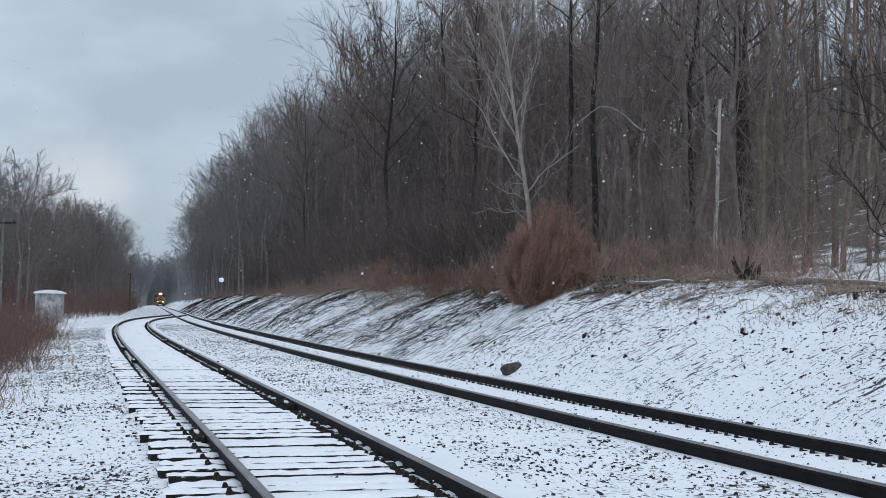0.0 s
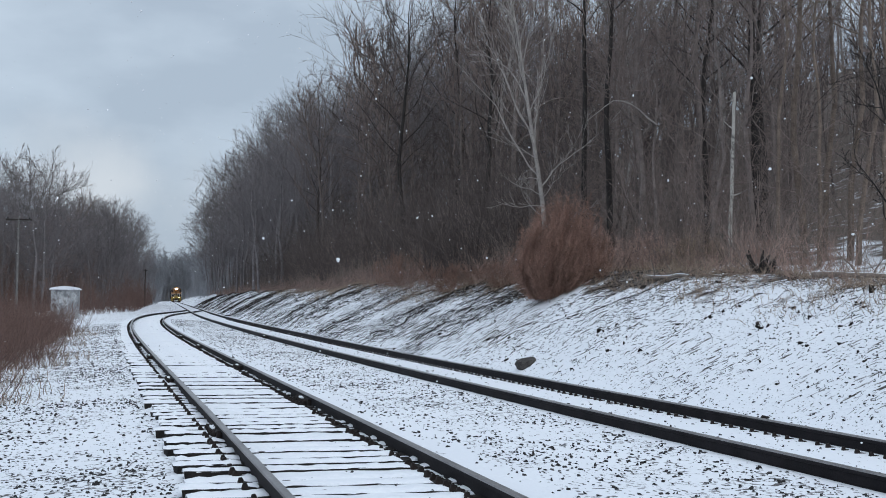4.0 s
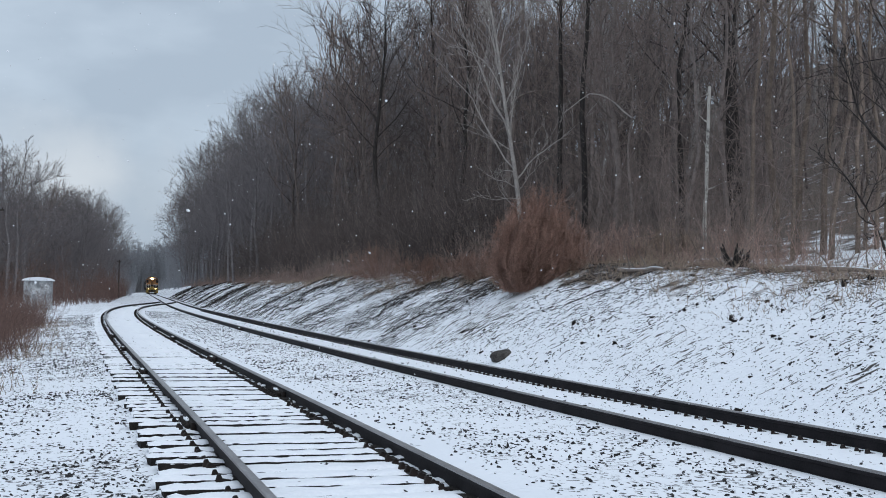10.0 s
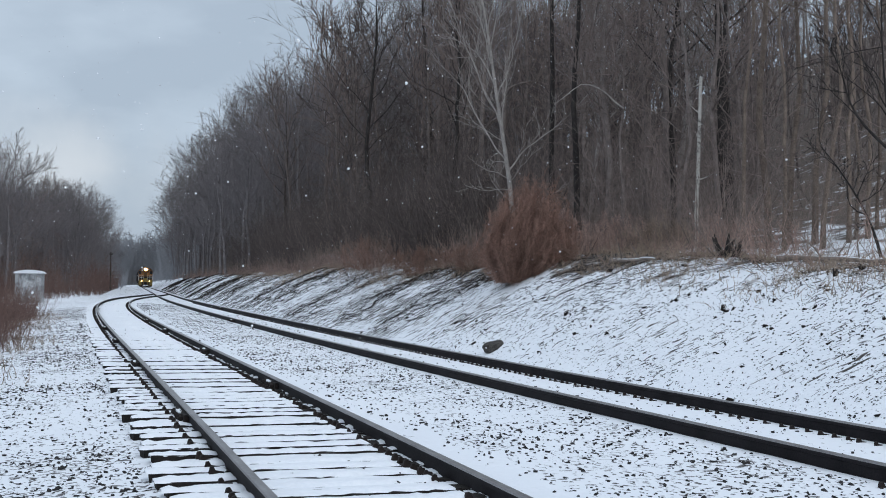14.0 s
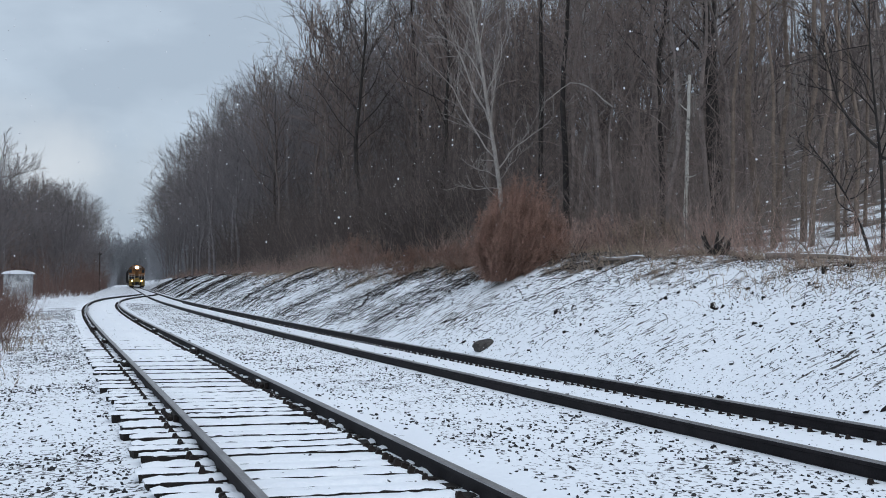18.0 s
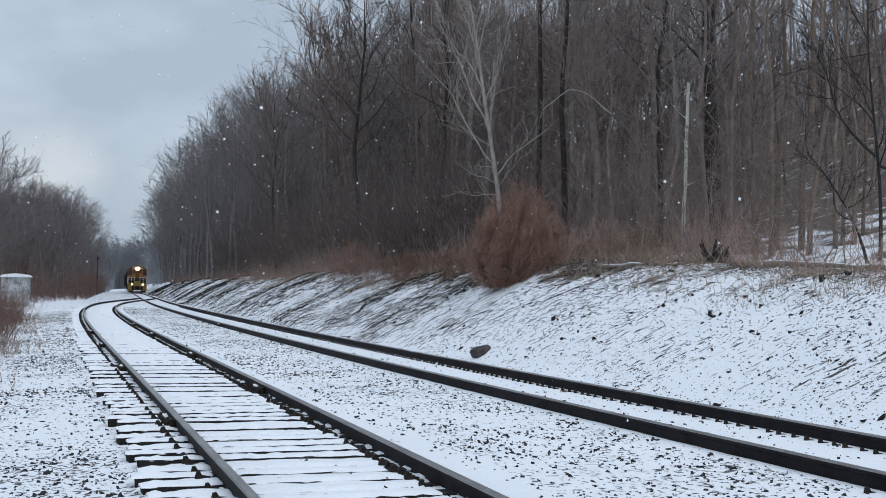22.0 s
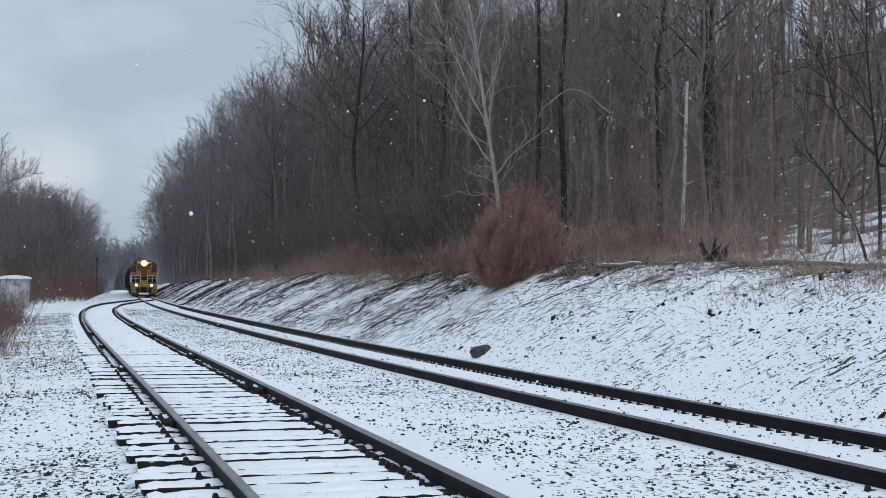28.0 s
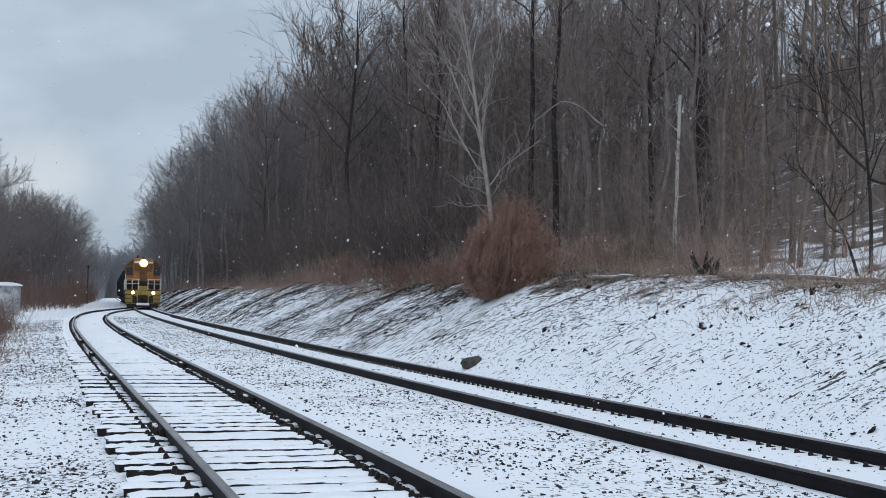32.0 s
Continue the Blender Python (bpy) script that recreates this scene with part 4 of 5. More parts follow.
def edge_tree():
    """A low dark tree of two stems with crooked limbs at the brow of the bank."""
    rng = np.random.RandomState(77)
    wood, crown = Sticks(), Sticks()
    q = np.linspace(0, 1, 10)
    a = np.stack([0.12 - 0.25 * q + 0.08 * np.sin(6 * q), 0.0 * q, -0.3 + 6.6 * q], 1)
    b = np.stack([-0.1 - 1.5 * q ** 1.5, -0.3 * q, -0.3 + 3.1 * q - 0.35 * q * q], 1)
    c = np.stack([0.02 - 1.5 * q - 0.2 * np.sin(5 * q), 0.2 * q, 2.4 + 2.3 * q], 1)
    g = np.stack([0.1 + 1.3 * q, -0.2 * q, 2.2 - 0.5 * np.sin(2.6 * q) + 0.8 * q], 1)
    for pts, r in ((a, 0.048), (b, 0.042), (c, 0.035), (g, 0.036)):
        wood.add(pts[None], (r * (1 - 0.8 * q))[None], 7)
        e = unit(pts[-1:] - pts[3:4])
        L0 = np.array([np.linalg.norm(pts[-1] - pts[0])])
        p, r1, t = spots_on(rng, pts[None], (r * (1 - 0.8 * q))[None], 9, 0.3, 1.0)
        d = unit(np.repeat(e, 9, 0) * 0.7 + rng.uniform(-1, 1, (9, 3)) + np.array([0, 0, 0.25]))
        L = L0.repeat(9) * rng.uniform(0.2, 0.42, 9)
        P, R, e = grow(rng, p, d, L, np.maximum(r1 * 0.6, 0.01), 7, 0.33, 0.06)
        wood.add(P, R, 5)
        sprays(rng, crown, P, R, e, L, (6, 4), 0.0065, 0.8)
    t = make_tree("bare_tree", "low crooked dark tree of two stems above the bank", wood, crown, M_DARKBARK, M_DARKBARK)
    prop(t, 0.384 * 26.2, 26.2)


def single_trees():
    """Trees that stand out from the wood."""
    rows = (  # slope of the line of sight, distance, height, radius, spread, first limb, kind
        (0.1263, 41.6, 17.0, 0.125, 0.2, 0.52, "dark"), (0.1047, 45.9, 18.0, 0.13, 0.2, 0.55, "dark"), (0.1828, 44.4, 17.0, 0.16, 0.34, 0.25, "grey"),
        (0.2456, 41.6, 16.0, 0.2, 0.3, 0.3, "dark"), (0.264, 31.4, 13.0, 0.06, 0.24, 0.5, "tan"), (0.285, 33.0, 14.0, 0.11, 0.22, 0.45, "tan"),
        (0.297, 30.4, 12.0, 0.06, 0.26, 0.5, "tan"), (0.302, 31.5, 14.0, 0.085, 0.25, 0.5, "tan"), (0.323, 30.8, 13.0, 0.085, 0.25, 0.45, "tan"),
        (0.329, 29.6, 12.0, 0.07, 0.26, 0.5, "tan"), (0.351, 29.8, 12.0, 0.06, 0.25, 0.5, "tan"), (0.2093, 35.8, 11.0, 0.07, 0.26, 0.3, "grey"),
        (0.0628, 47.3, 18.0, 0.14, 0.22, 0.4, "grey"), (0.164, 38.7, 10.0, 0.06, 0.3, 0.2, "grey"), (0.357, 30.6, 13.0, 0.05, 0.24, 0.5, "tan"),
        (0.367, 30.0, 13.0, 0.06, 0.25, 0.5, "tan"), (0.374, 31.0, 12.0, 0.05, 0.25, 0.45, "tan"), (0.20, 41.0, 15.0, 0.13, 0.46, 0.3, "grey"),
        (0.245, 37.0, 13.0, 0.09, 0.5, 0.25, "grey"), (0.15, 40.0, 14.0, 0.12, 0.46, 0.3, "grey"), (0.402, 30.0, 12.0, 0.08, 0.3, 0.4, "tan"))
    marks = {"grey": ("slender leafless tree at the top of the bank", M_BARK), "tan": ("slender leafless tree with tan-brown bark in the open wood", M_TANBARK),
             "dark": ("leafless tree with a dark wet trunk above the bank", M_DARKBARK)}
    for i, (az, y, H, r, spread, first, kind) in enumerate(rows):
        wood, crown = tree_meshes(300 + i, H, r, 11, min(spread, 0.38) * 1.25, first, 5, 6, 2, 1.2, 0.02 if kind == "dark" else 0.05, 0.0085)
        t = make_tree("bare_tree", marks[kind][0], wood, crown, marks[kind][1], M_TWIG)
        prop(t, az * y, y, 1.0, 40 * i)
        if i == 13:
            # a bare limb that arches far out over the thicket
            st, q = Sticks(), np.linspace(0, 1, 9)
            arch = np.stack([-0.05 - 2.3 * q, -1.2 * q, 7.0 - ground_z(az * y, y) + 0.9 * np.sin(2.7 * q) - 0.45 * q], 1) + np.random.RandomState(8).uniform(-0.04, 0.04, (9, 3))
            st.add(arch[None], np.linspace(0.027, 0.01, 9)[None], 6)
            limb = part("arched_limb", st.mesh("arched_limb", M_PALE, True), M_PALE, t, "pale limb bent into an arch")
            limb.matrix_basis = pose(0, 0, 0, 0, 0, -40 * i)
    pale_tree()
    edge_tree()
    # a dead birch, broken off at the top
    rng = np.random.RandomState(6)
    z = np.linspace(-0.4, 5.3, 12)
    st = Sticks()
    st.add(np.stack([0.02 * z + rng.uniform(-0.02, 0.02, 12), rng.uniform(-0.02, 0.02, 12), z], 1)[None], np.linspace(0.064, 0.045, 12)[None] * rng.uniform(0.9, 1.1, 12), 9)
    snag = tagged(new("dead_birch"), "broken dead birch trunk with peeling white bark", "tree")
    part("trunk", st.mesh("trunk", M_BIRCH, True), M_BIRCH, snag)
    p, r, _ = grow(rng, np.array([[0.03, 0, 2.2], [0.05, 0, 3.4], [0.1, 0, 4.2], [0.1, 0, 5.1]]), unit(rng.uniform(-1, 1, (4, 3)) + np.array([0, 0, 0.6])), np.array([0.5, 0.3, 0.7, 0.35]), np.full(4, 0.03), 3, 0.2, 0.1)
    for i in range(4):
        st = Sticks()
        st.add(p[i:i + 1], r[i:i + 1], 5)
        part("stub", st.mesh("stub", M_BIRCH), M_BIRCH, snag)
    prop(snag, 0.2243 * 33.5, 33.5, 0.93)


single_trees()


def scatter(rng, n, s0, s1, sp, u0, u1, up, ok):
    """World places scattered by station and offset, thinned by ok(s, u, x, y)."""
    xs = []
    while sum(len(q) for q in xs) < n:
        s = s0 + (s1 - s0) * rng.rand(n) ** sp
        u = u0 + (u1 - u0) * rng.rand(n) ** up
        x, y = at_main(s, u)
        keep = ok(s, u, x, y)
        xs.append(np.stack([x, y], 1)[keep])
    return np.concatenate(xs)[:n]


def stems(name, label, xy, seed, height, thick, mat, twigs=3, lean=0.25, category="undergrowth"):
    """Many upright thin stems, each with a few twigs."""
    rng = np.random.RandomState(seed)
    n = len(xy)
    h = rng.uniform(height[0], height[1], n) * rng.uniform(0.6, 1.0, n)
    r = rng.uniform(thick[0], thick[1], n)
    p = np.concatenate([xy, (ground_z(xy[:, 0], xy[:, 1]) - 0.06)[:, None]], 1)
    d = unit(np.concatenate([rng.uniform(-lean, lean, (n, 2)), np.ones((n, 1))], 1))
    st = Sticks()
    P, R, _ = grow(rng, p, d, h, r, 4 if height[1] > 3 else 3, lean * 0.7, 0.0, True)
    st.add(P, R, 3)
    if twigs:
        p, q, _ = spots_on(rng, P, R, twigs, 0.2, 0.95)
        d = unit(rng.uniform(-1, 1, (len(p), 3)) + np.array([0, 0, 0.8]))
        P, R, _ = grow(rng, p, d, np.repeat(h, twigs) * rng.uniform(0.12, 0.36, len(p)), np.repeat(r, twigs) * 0.6, 2, 0.1, 0.0, True)
        st.add(P, R, 3)
    return tagged(new(name, st.mesh(name, mat)), label, category, kind="stuff")


def in_view(x, y, lo=-0.433, hi=0.433, near=13.0):
    return (y > near) & (x / np.maximum(y, 1) > lo) & (x / np.maximum(y, 1) < hi)


def undergrowth():
    rng = np.random.RandomState(19)

    def clump(s, u, a, b, seed, lo, hi):
        return value_noise(s / a, u / b, seed) + 0.5 * value_noise(s / a * 3, u / b * 3, seed + 1) > rng.uniform(lo, hi, len(s))

    # thinned by slope of sight from the camera, so snow shows at the right
    open_wood = lambda x, y: rng.rand(len(x)) > 0.86 * np.clip((x / np.maximum(y, 1) - 0.25) / 0.05, 0, 1) * (y < 56)
    hill = scatter(rng, 8000, -14, 244, 1.5, 9.0, 40, 1.5, lambda s, u, x, y: in_view(x, y, near=20) & open_wood(x, y) & clump(s, u, 6.0, 5.0, 61, -1.0, 0.6) & (rng.rand(len(s)) < np.clip((s - 16) / 16, 0.15, 1)))
    stems("saplings", "thicket of thin grey-brown saplings under the trees", hill, 1, (1.5, 8.5), (0.005, 0.017), M_BARK, 7, 0.55)
    lean = lambda s, u, x, y: in_view(x, y, near=20) & open_wood(x, y) & clump(s, u, 5.0, 4.0, 63, -0.8, 0.7) & (rng.rand(len(s)) < np.clip((s - 16) / 16, 0.12, 1))
    stems("leaning_saplings", "thin bare saplings leaning across one another", scatter(rng, 1300, 6, 110, 1.3, 8.6, 18, 1.2, lean), 12, (2.0, 7.0), (0.006, 0.014), M_TWIG, 9, 0.5)
    edge = lambda s, u, x, y: in_view(x, y, -0.28, 0.12, 40) & clump(s, u, 7.0, 2.0, 67, -1.2, 0.5)
    # added dark stems hide the trunks and carry the gloom under the trees
    stems("edge_thicket", "dense thicket along the foot of the wood, darkened for its gloom", scatter(rng, 2600, 44, 135, 1.1, 8.0, 13.0, 1.0, edge), 16, (2.0, 8.5), (0.008, 0.02), M_GLOOM, 11, 0.5)
    line = lambda s, u, x, y: in_view(x, y) & (open_wood(x, y) | (u < 8.3)) & clump(s, u, 4.0, 1.5, 31, -0.6, 0.9) & (rng.rand(len(s)) < np.clip((s - 17) / 12, 0.4, 1))
    stems("crest_brush", "pinkish brown brush along the top of the bank", scatter(rng, 7000, 18, 300, 1.5, 6.8, 11.0, 1.2, line), 2, (0.4, 2.0), (0.003, 0.007), M_HEDGE, 9, 0.8)
    stems("grey_brush", "tangled grey-brown brush along the top of the bank", scatter(rng, 3800, 12, 260, 1.25, 6.8, 13.5, 1.2, line), 6, (0.5, 2.8), (0.003, 0.009), M_SAP, 7, 0.5)
    stems("dry_weeds", "dry tan weeds along the top of the bank", scatter(rng, 4500, 12, 140, 1.6, 6.0, 10, 1.0, line), 3, (0.15, 0.8), (0.002, 0.005), M_WEED, 4, 0.9)

    inside = lambda s, u, x, y: in_view(x, y, 0.25, 0.433, 26) & (y < 60) & clump(s, u, 3.0, 3.0, 66, -0.5, 0.9)
    stems("open_brush", "fine bare brush over the snow in the open wood", scatter(rng, 700, 18, 55, 1.0, 10, 30, 1.0, inside), 15, (0.3, 2.4), (0.003, 0.007), M_SAP, 6, 0.6)

    def patch(s, u, x, y):
        edge = -7.6 - 0.27 * (y - 20.7) + 0.7 * value_noise(y / 2.0, y * 0, 41) - rng.exponential(0.4, len(s))
        return in_view(x, y, -0.5, 0.4, 16.5) & (x < edge) & (y < 50)
    stems("left_brush", "dense patch of red-brown weeds beside the gravel", scatter(rng, 7800, 6, 72, 1.0, -20, -5, 1.0, patch), 4, (0.5, 2.0), (0.003, 0.007), M_REED, 9, 0.6)
    stems("left_weeds", "frosted tan weeds along the gravel's edge", scatter(rng, 3000, 6, 64, 1.0, -20, -5, 1.0, lambda s, u, x, y: patch(s, u, x - 0.9, y) & ~patch(s, u, x + 2.5, y)), 7, (0.12, 0.45), (0.003, 0.006), M_WEED, 3, 0.5)
    clear = lambda s, u, x, y: in_view(x, y, -0.49, 0.35, 72) & (u < -6.0 - 0.1 * np.maximum(125 - s, 0))
    stems("far_brush", "low brown scrub at the edge of the clearing", scatter(rng, 5200, 95, 300, 1.1, -6, -40, 1.5, clear), 5, (0.8, 6.0), (0.008, 0.02), M_REED, 8, 0.45)
    far = lambda s, u, x, y: in_view(x, y, -0.49, 0.2, 200) & (np.abs(u) > 5)
    stems("distant_scrub", "distant scrub along the line, paled for haze", scatter(rng, 4500, 230, 660, 1.0, -45, 40, 1.0, far), 10, (2.5, 8.0), (0.04, 0.09), M_HAZETWIG, 5, 0.3)


undergrowth()
deep_wood()


def slope_stems():
    """Dead stems and vines that lie down the bank's slope, thick in the far half, thin near by."""
    rng = np.random.RandomState(9)

    def lying(n, s0, s1, u0, u1, lo, hi, len0, len1, r0, r1, bow, seed):
        s, u = [], []
        while sum(map(len, s)) < n:
            a = s0 + (s1 - s0) * rng.rand(n)
            b = u0 + (u1 - u0) * rng.rand(n) ** 0.8
            keep = value_noise(a / 1.6, b / 2.5, seed) > rng.uniform(lo, hi, n)
            s.append(a[keep]), u.append(b[keep])
        s, u = np.concatenate(s)[:n], np.concatenate(u)[:n]
        length = len0 + (len1 - len0) * rng.rand(n) ** 2
        ang = rng.normal(0.1, 0.5, n) if len1 > 0.3 else rng.normal(0.3, 1.1, n)
        k = 7 if len1 > 1.5 else (4 if len1 > 0.4 else 3)
        t = np.linspace(0, 1, k)[None]
        curl = rng.uniform(-0.5, 0.5, n)[:, None] * (0.4 if len1 > 1.5 else 1)
        uu = u[:, None] - length[:, None] * t * np.cos(ang[:, None] + curl * t)
        ss = s[:, None] + length[:, None] * t * np.sin(ang[:, None] + curl * t)
        x, y = at_main(ss, uu)
        z = grade(ss) + bank_height(ss, uu) + 0.004 + bow * rng.rand(n, 1) * np.sin(t * 3.14)
        r = rng.uniform(r0, r1, n)[:, None] * np.linspace(1, 0.35, k)[None]
        return np.stack([x, y, z], -1), r
    st = Sticks()
    for row in ((4600, 34, 110, 2.7, 7.2, -0.5, 0.6, 0.08, 0.8, 0.004, 0.012, 0.12, 51), (1700, 34, 110, 2.9, 7.2, -0.1, 0.6, 0.05, 0.35, 0.012, 0.03, 0.06, 52), (1300, 105, 240, 2.7, 8.0, -0.8, 0.6, 0.5, 2.0, 0.015, 0.03, 0.15, 59),
                (2000, 16, 40, 2.8, 8.2, 0.0, 0.8, 0.03, 0.14, 0.003, 0.009, 0.01, 53), (1700, 24, 50, 2.7, 7.5, -0.1, 0.7, 0.05, 0.26, 0.004, 0.012, 0.03, 58), (110, 18, 40, 2.8, 8.2, 0.1, 0.7, 0.15, 0.45, 0.004, 0.01, 0.04, 54),
                (900, 10, 24, 3.0, 8.0, 0.0, 0.8, 0.03, 0.12, 0.003, 0.007, 0.01, 55), (3000, 16, 70, 5.6, 8.8, -0.6, 0.6, 0.06, 0.4, 0.003, 0.008, 0.06, 61), (22, 11, 40, 3.5, 8.0, -0.3, 1, 0.4, 1.1, 0.007, 0.016, 0.04, 57)):
        st.add(*lying(*row), 3)
    tagged(new("slope_stems", st.mesh("slope_stems", M_STICK)), "dark dead stems lying down the snowy bank", "dead stems", kind="stuff")


slope_stems()


def slope_weeds():
    """Short dry stalks that stand out of the snow on the bank."""
    rng = np.random.RandomState(29)
    on = lambda s, u, x, y: in_view(x, y) & (value_noise(s / 2.5, u / 1.5, 71) + 0.16 * (u - 5) > rng.uniform(-0.5, 1.0, len(s)))
    stems("slope_weeds", "short dry stalks standing in the snow on the bank", scatter(rng, 7000, 14, 110, 1.2, 3.2, 8.8, 0.55, on), 8, (0.04, 0.26), (0.002, 0.005), M_STICK, 3, 0.8, "weeds")
    stems("slope_grass", "tufts of tan grass along the brow of the bank", scatter(rng, 7500, 14, 110, 1.2, 5.4, 8.8, 0.7, on), 9, (0.08, 0.42), (0.002, 0.0042), M_WEED, 3, 0.9, "weeds")
    brow = lambda s, u, x, y: in_view(x, y) & (value_noise(s / 2.0, u / 1.2, 73) + 0.35 * (u - 6.6) > rng.uniform(-0.6, 0.9, len(s)))
    stems("brow_tangle", "brown tangle of dead stalks below the top of the bank", scatter(rng, 5200, 17, 80, 1.1, 5.0, 8.4, 0.7, brow), 13, (0.1, 0.6), (0.002, 0.005), M_WEED, 6, 0.9, "weeds")


slope_weeds()

# ---- single things ----


def bush(name, label, x, y, width, height, n, seed, mat, tilt=0.0, twigs=60, fine_r=0.0034, foot=0.2):
    """A round shrub of many fine arching stems; tilt: how far the crown hangs over to the right."""
    rng = np.random.RandomState(seed)
    base = tagged(new(name), label, "shrub", "shrubs on the bank")
    base.location = (x, y, ground_z(x, y) - 0.1)
    a, t = rng.rand(n) * 6.283, rng.rand(n) ** 0.6
    out = np.stack([np.cos(a), np.sin(a), np.zeros(n)], 1)
    lobe = 1 + 0.13 * np.sin(3 * a + seed) + 0.08 * np.sin(5 * a + 2.0 * seed)
    h = height * np.sqrt(1 - 0.75 * t * t) * rng.uniform(0.7, 1.05, n) * (1 + (lobe - 1) * 0.5)
    zed, over = np.array([0, 0, 1.0]), np.array([tilt, 0, 0])
    top = out * (width * 0.5 * t * lobe * rng.uniform(0.85, 1.1, n))[:, None] + h[:, None] * zed + over
    mid = out * (width * 0.5 * t)[:, None] + (h * 0.5)[:, None] * zed + rng.uniform(-0.34, 0.34, (n, 3)) * min(1, width / 2) + over * 0.4
    P = np.stack([out * (width * foot * t * rng.uniform(0.6, 1.1, n))[:, None], mid, top], 1)
    R = np.tile([[0.007, 0.005, 0.002]], (n, 1))
    st, fine = Sticks(), Sticks()
    st.add(P, R, 3)
    p, _, _ = spots_on(rng, P, R, twigs, 0.02, 1.0)
    Q, S, _ = grow(rng, p, unit(rng.uniform(-1, 1, (len(p), 3)) + np.array([0, 0, 0.25])), rng.uniform(0.08, 0.36, len(p)), np.full(len(p), fine_r), 2, 0.1, 0, True)
    fine.add(Q, S, 3)
    part("stem", st.mesh("stems", mat), mat, base)
    part("crown", fine.mesh("twigs", mat), mat, base)
    return base


def shrubs():
    bush("round_shrub", "large round red-brown shrub on the snowy bank", 0.077 * 33.0, 33.0, 2.45, 2.85, 330, 1, M_BRUSH, 0.38, 90, 0.0046, 0.3)
    for i, (az, y, w, h, n, m) in enumerate(((0.1151, 37.3, 2.2, 1.7, 76, M_HEDGE), (0.045, 40.5, 2.6, 1.1, 60, M_BRUSH), (0, 47.3, 3.0, 1.2, 90, M_BRUSH), (0.1605, 34.4, 2.0, 1.4, 63, M_HEDGE),
                                             (0.1954, 32.2, 1.8, 1.2, 54, M_WEED), (-0.0419, 57.3, 3.4, 1.8, 72, M_BRUSH), (-0.0767, 71.7, 3.6, 2.0, 63, M_SAP))):
        bush("low_shrub", "low bare shrub at the top of the bank", az * y, y, w, h, n, 20 + i, m)


shrubs()


def stump():
    """A broken-off stump of dark upright splinters."""
    rng = np.random.RandomState(31)
    x, y = 0.2508 * 26.2, 26.2
    base = tagged(new("broken_stump"), "dark splintered stump at the top of the bank", "stump")
    base.location = (x, y, ground_z(x, y) - 0.08)
    for i in range(9):
        a = i * 0.7
        d = unit(np.array([[math.cos(a) * 0.45 + 0.12, math.sin(a) * 0.4, 1.0]]))
        st = Sticks()
        P, R, _ = grow(rng, np.array([[0.1 * math.cos(a), 0.1 * math.sin(a), 0.0]]), d, np.array([rng.uniform(0.35, 0.8)]), np.array([rng.uniform(0.085, 0.12)]), 4, 0.2, 0.05)
        st.add(P, R, 5)
        part("splinter", st.mesh("splinter", M_DARKBARK), M_DARKBARK, base)
    for i in range(7):
        st = Sticks()
        P, R, _ = grow(rng, np.array([[0.1 * (i - 3), 0.0, 0.1]]), unit(np.array([[0.3 * (i - 3), rng.uniform(-0.4, 0.2), 0.7]])), np.array([rng.uniform(0.5, 0.9)]), np.array([0.012]), 5, 0.3, 0.0)
        st.add(P, R, 4)
        part("branch", st.mesh("branch", M_LOG), M_LOG, base)


stump()


def log(name, label, az0, y0, az1, y1, r, seed, mat):
    """A fallen limb between two places, a little above the ground, with stubs of branches."""
    rng = np.random.RandomState(seed)
    k = 9
    t = np.linspace(0, 1, k)
    y = y0 + (y1 - y0) * t
    x = (az0 + (az1 - az0) * t) * y
    z = ground_z(x, y) + r * 0.8 + 0.03 * np.sin(t * 3.14) * rng.uniform(0.3, 1)
    z = np.convolve(np.concatenate([z[:1], z, z[-1:]]), np.ones(3) / 3, "valid") + 0.03
    o = np.array([x[0], y[0], z[0]])
    P = np.stack([x, y, z], 1) - o + rng.uniform(-0.02, 0.02, (k, 3))
    R = np.linspace(r, r * 0.5, k)
    st = Sticks()
    st.add(P[None], R[None], 7)
    base = tagged(new(name), label, "log", "fallen wood on the bank")
    base.location = o
    stem = part("stem", st.mesh("stem", mat, True), mat, base)
    st = Sticks()
    st.add(P[None] + np.array([0, 0, r * 0.5]), R[None] * 0.6, 6)
    part("snow_strip", st.mesh("snow_strip", M_SNOW, True), M_SNOW, stem, "snow lying along the top")
    p, q, _ = spots_on(rng, P[None], R[None], 6, 0.2, 1.0)
    Q, S, _ = grow(rng, p, unit(rng.uniform(-1, 1, (6, 3)) + np.array([0, 0, 0.5])), rng.uniform(0.3, 1.0, 6), q * 0.5, 4, 0.25, 0.0)
    for i in range(6):
        br = Sticks()
        br.add(Q[i:i + 1], S[i:i + 1], 4)
        part("branch", br.mesh("branch", mat), mat, base)


log("fallen_log", "bare fallen log lying along the top of the bank", 0.154, 30.2, 0.1898, 27.8, 0.06, 3, M_LOG)
log("fallen_log", "long fallen trunk with snow along the top of the bank", 0.292, 23.9, 0.4186, 22.2, 0.06, 4, M_LOG)
log("fallen_branch", "thin bare branch propped on the fallen trunk", 0.325, 24.3, 0.405, 23.4, 0.03, 9, M_LOG)
log("fallen_branch", "dark fallen branch hung across the brush", 0.1081, 35.1, 0.1395, 34.4, 0.04, 5, M_DARKBARK)
log("fallen_branch", "bent branch over the thicket", 0.0977, 38.7, 0.157, 39.4, 0.035, 6, M_LOG)


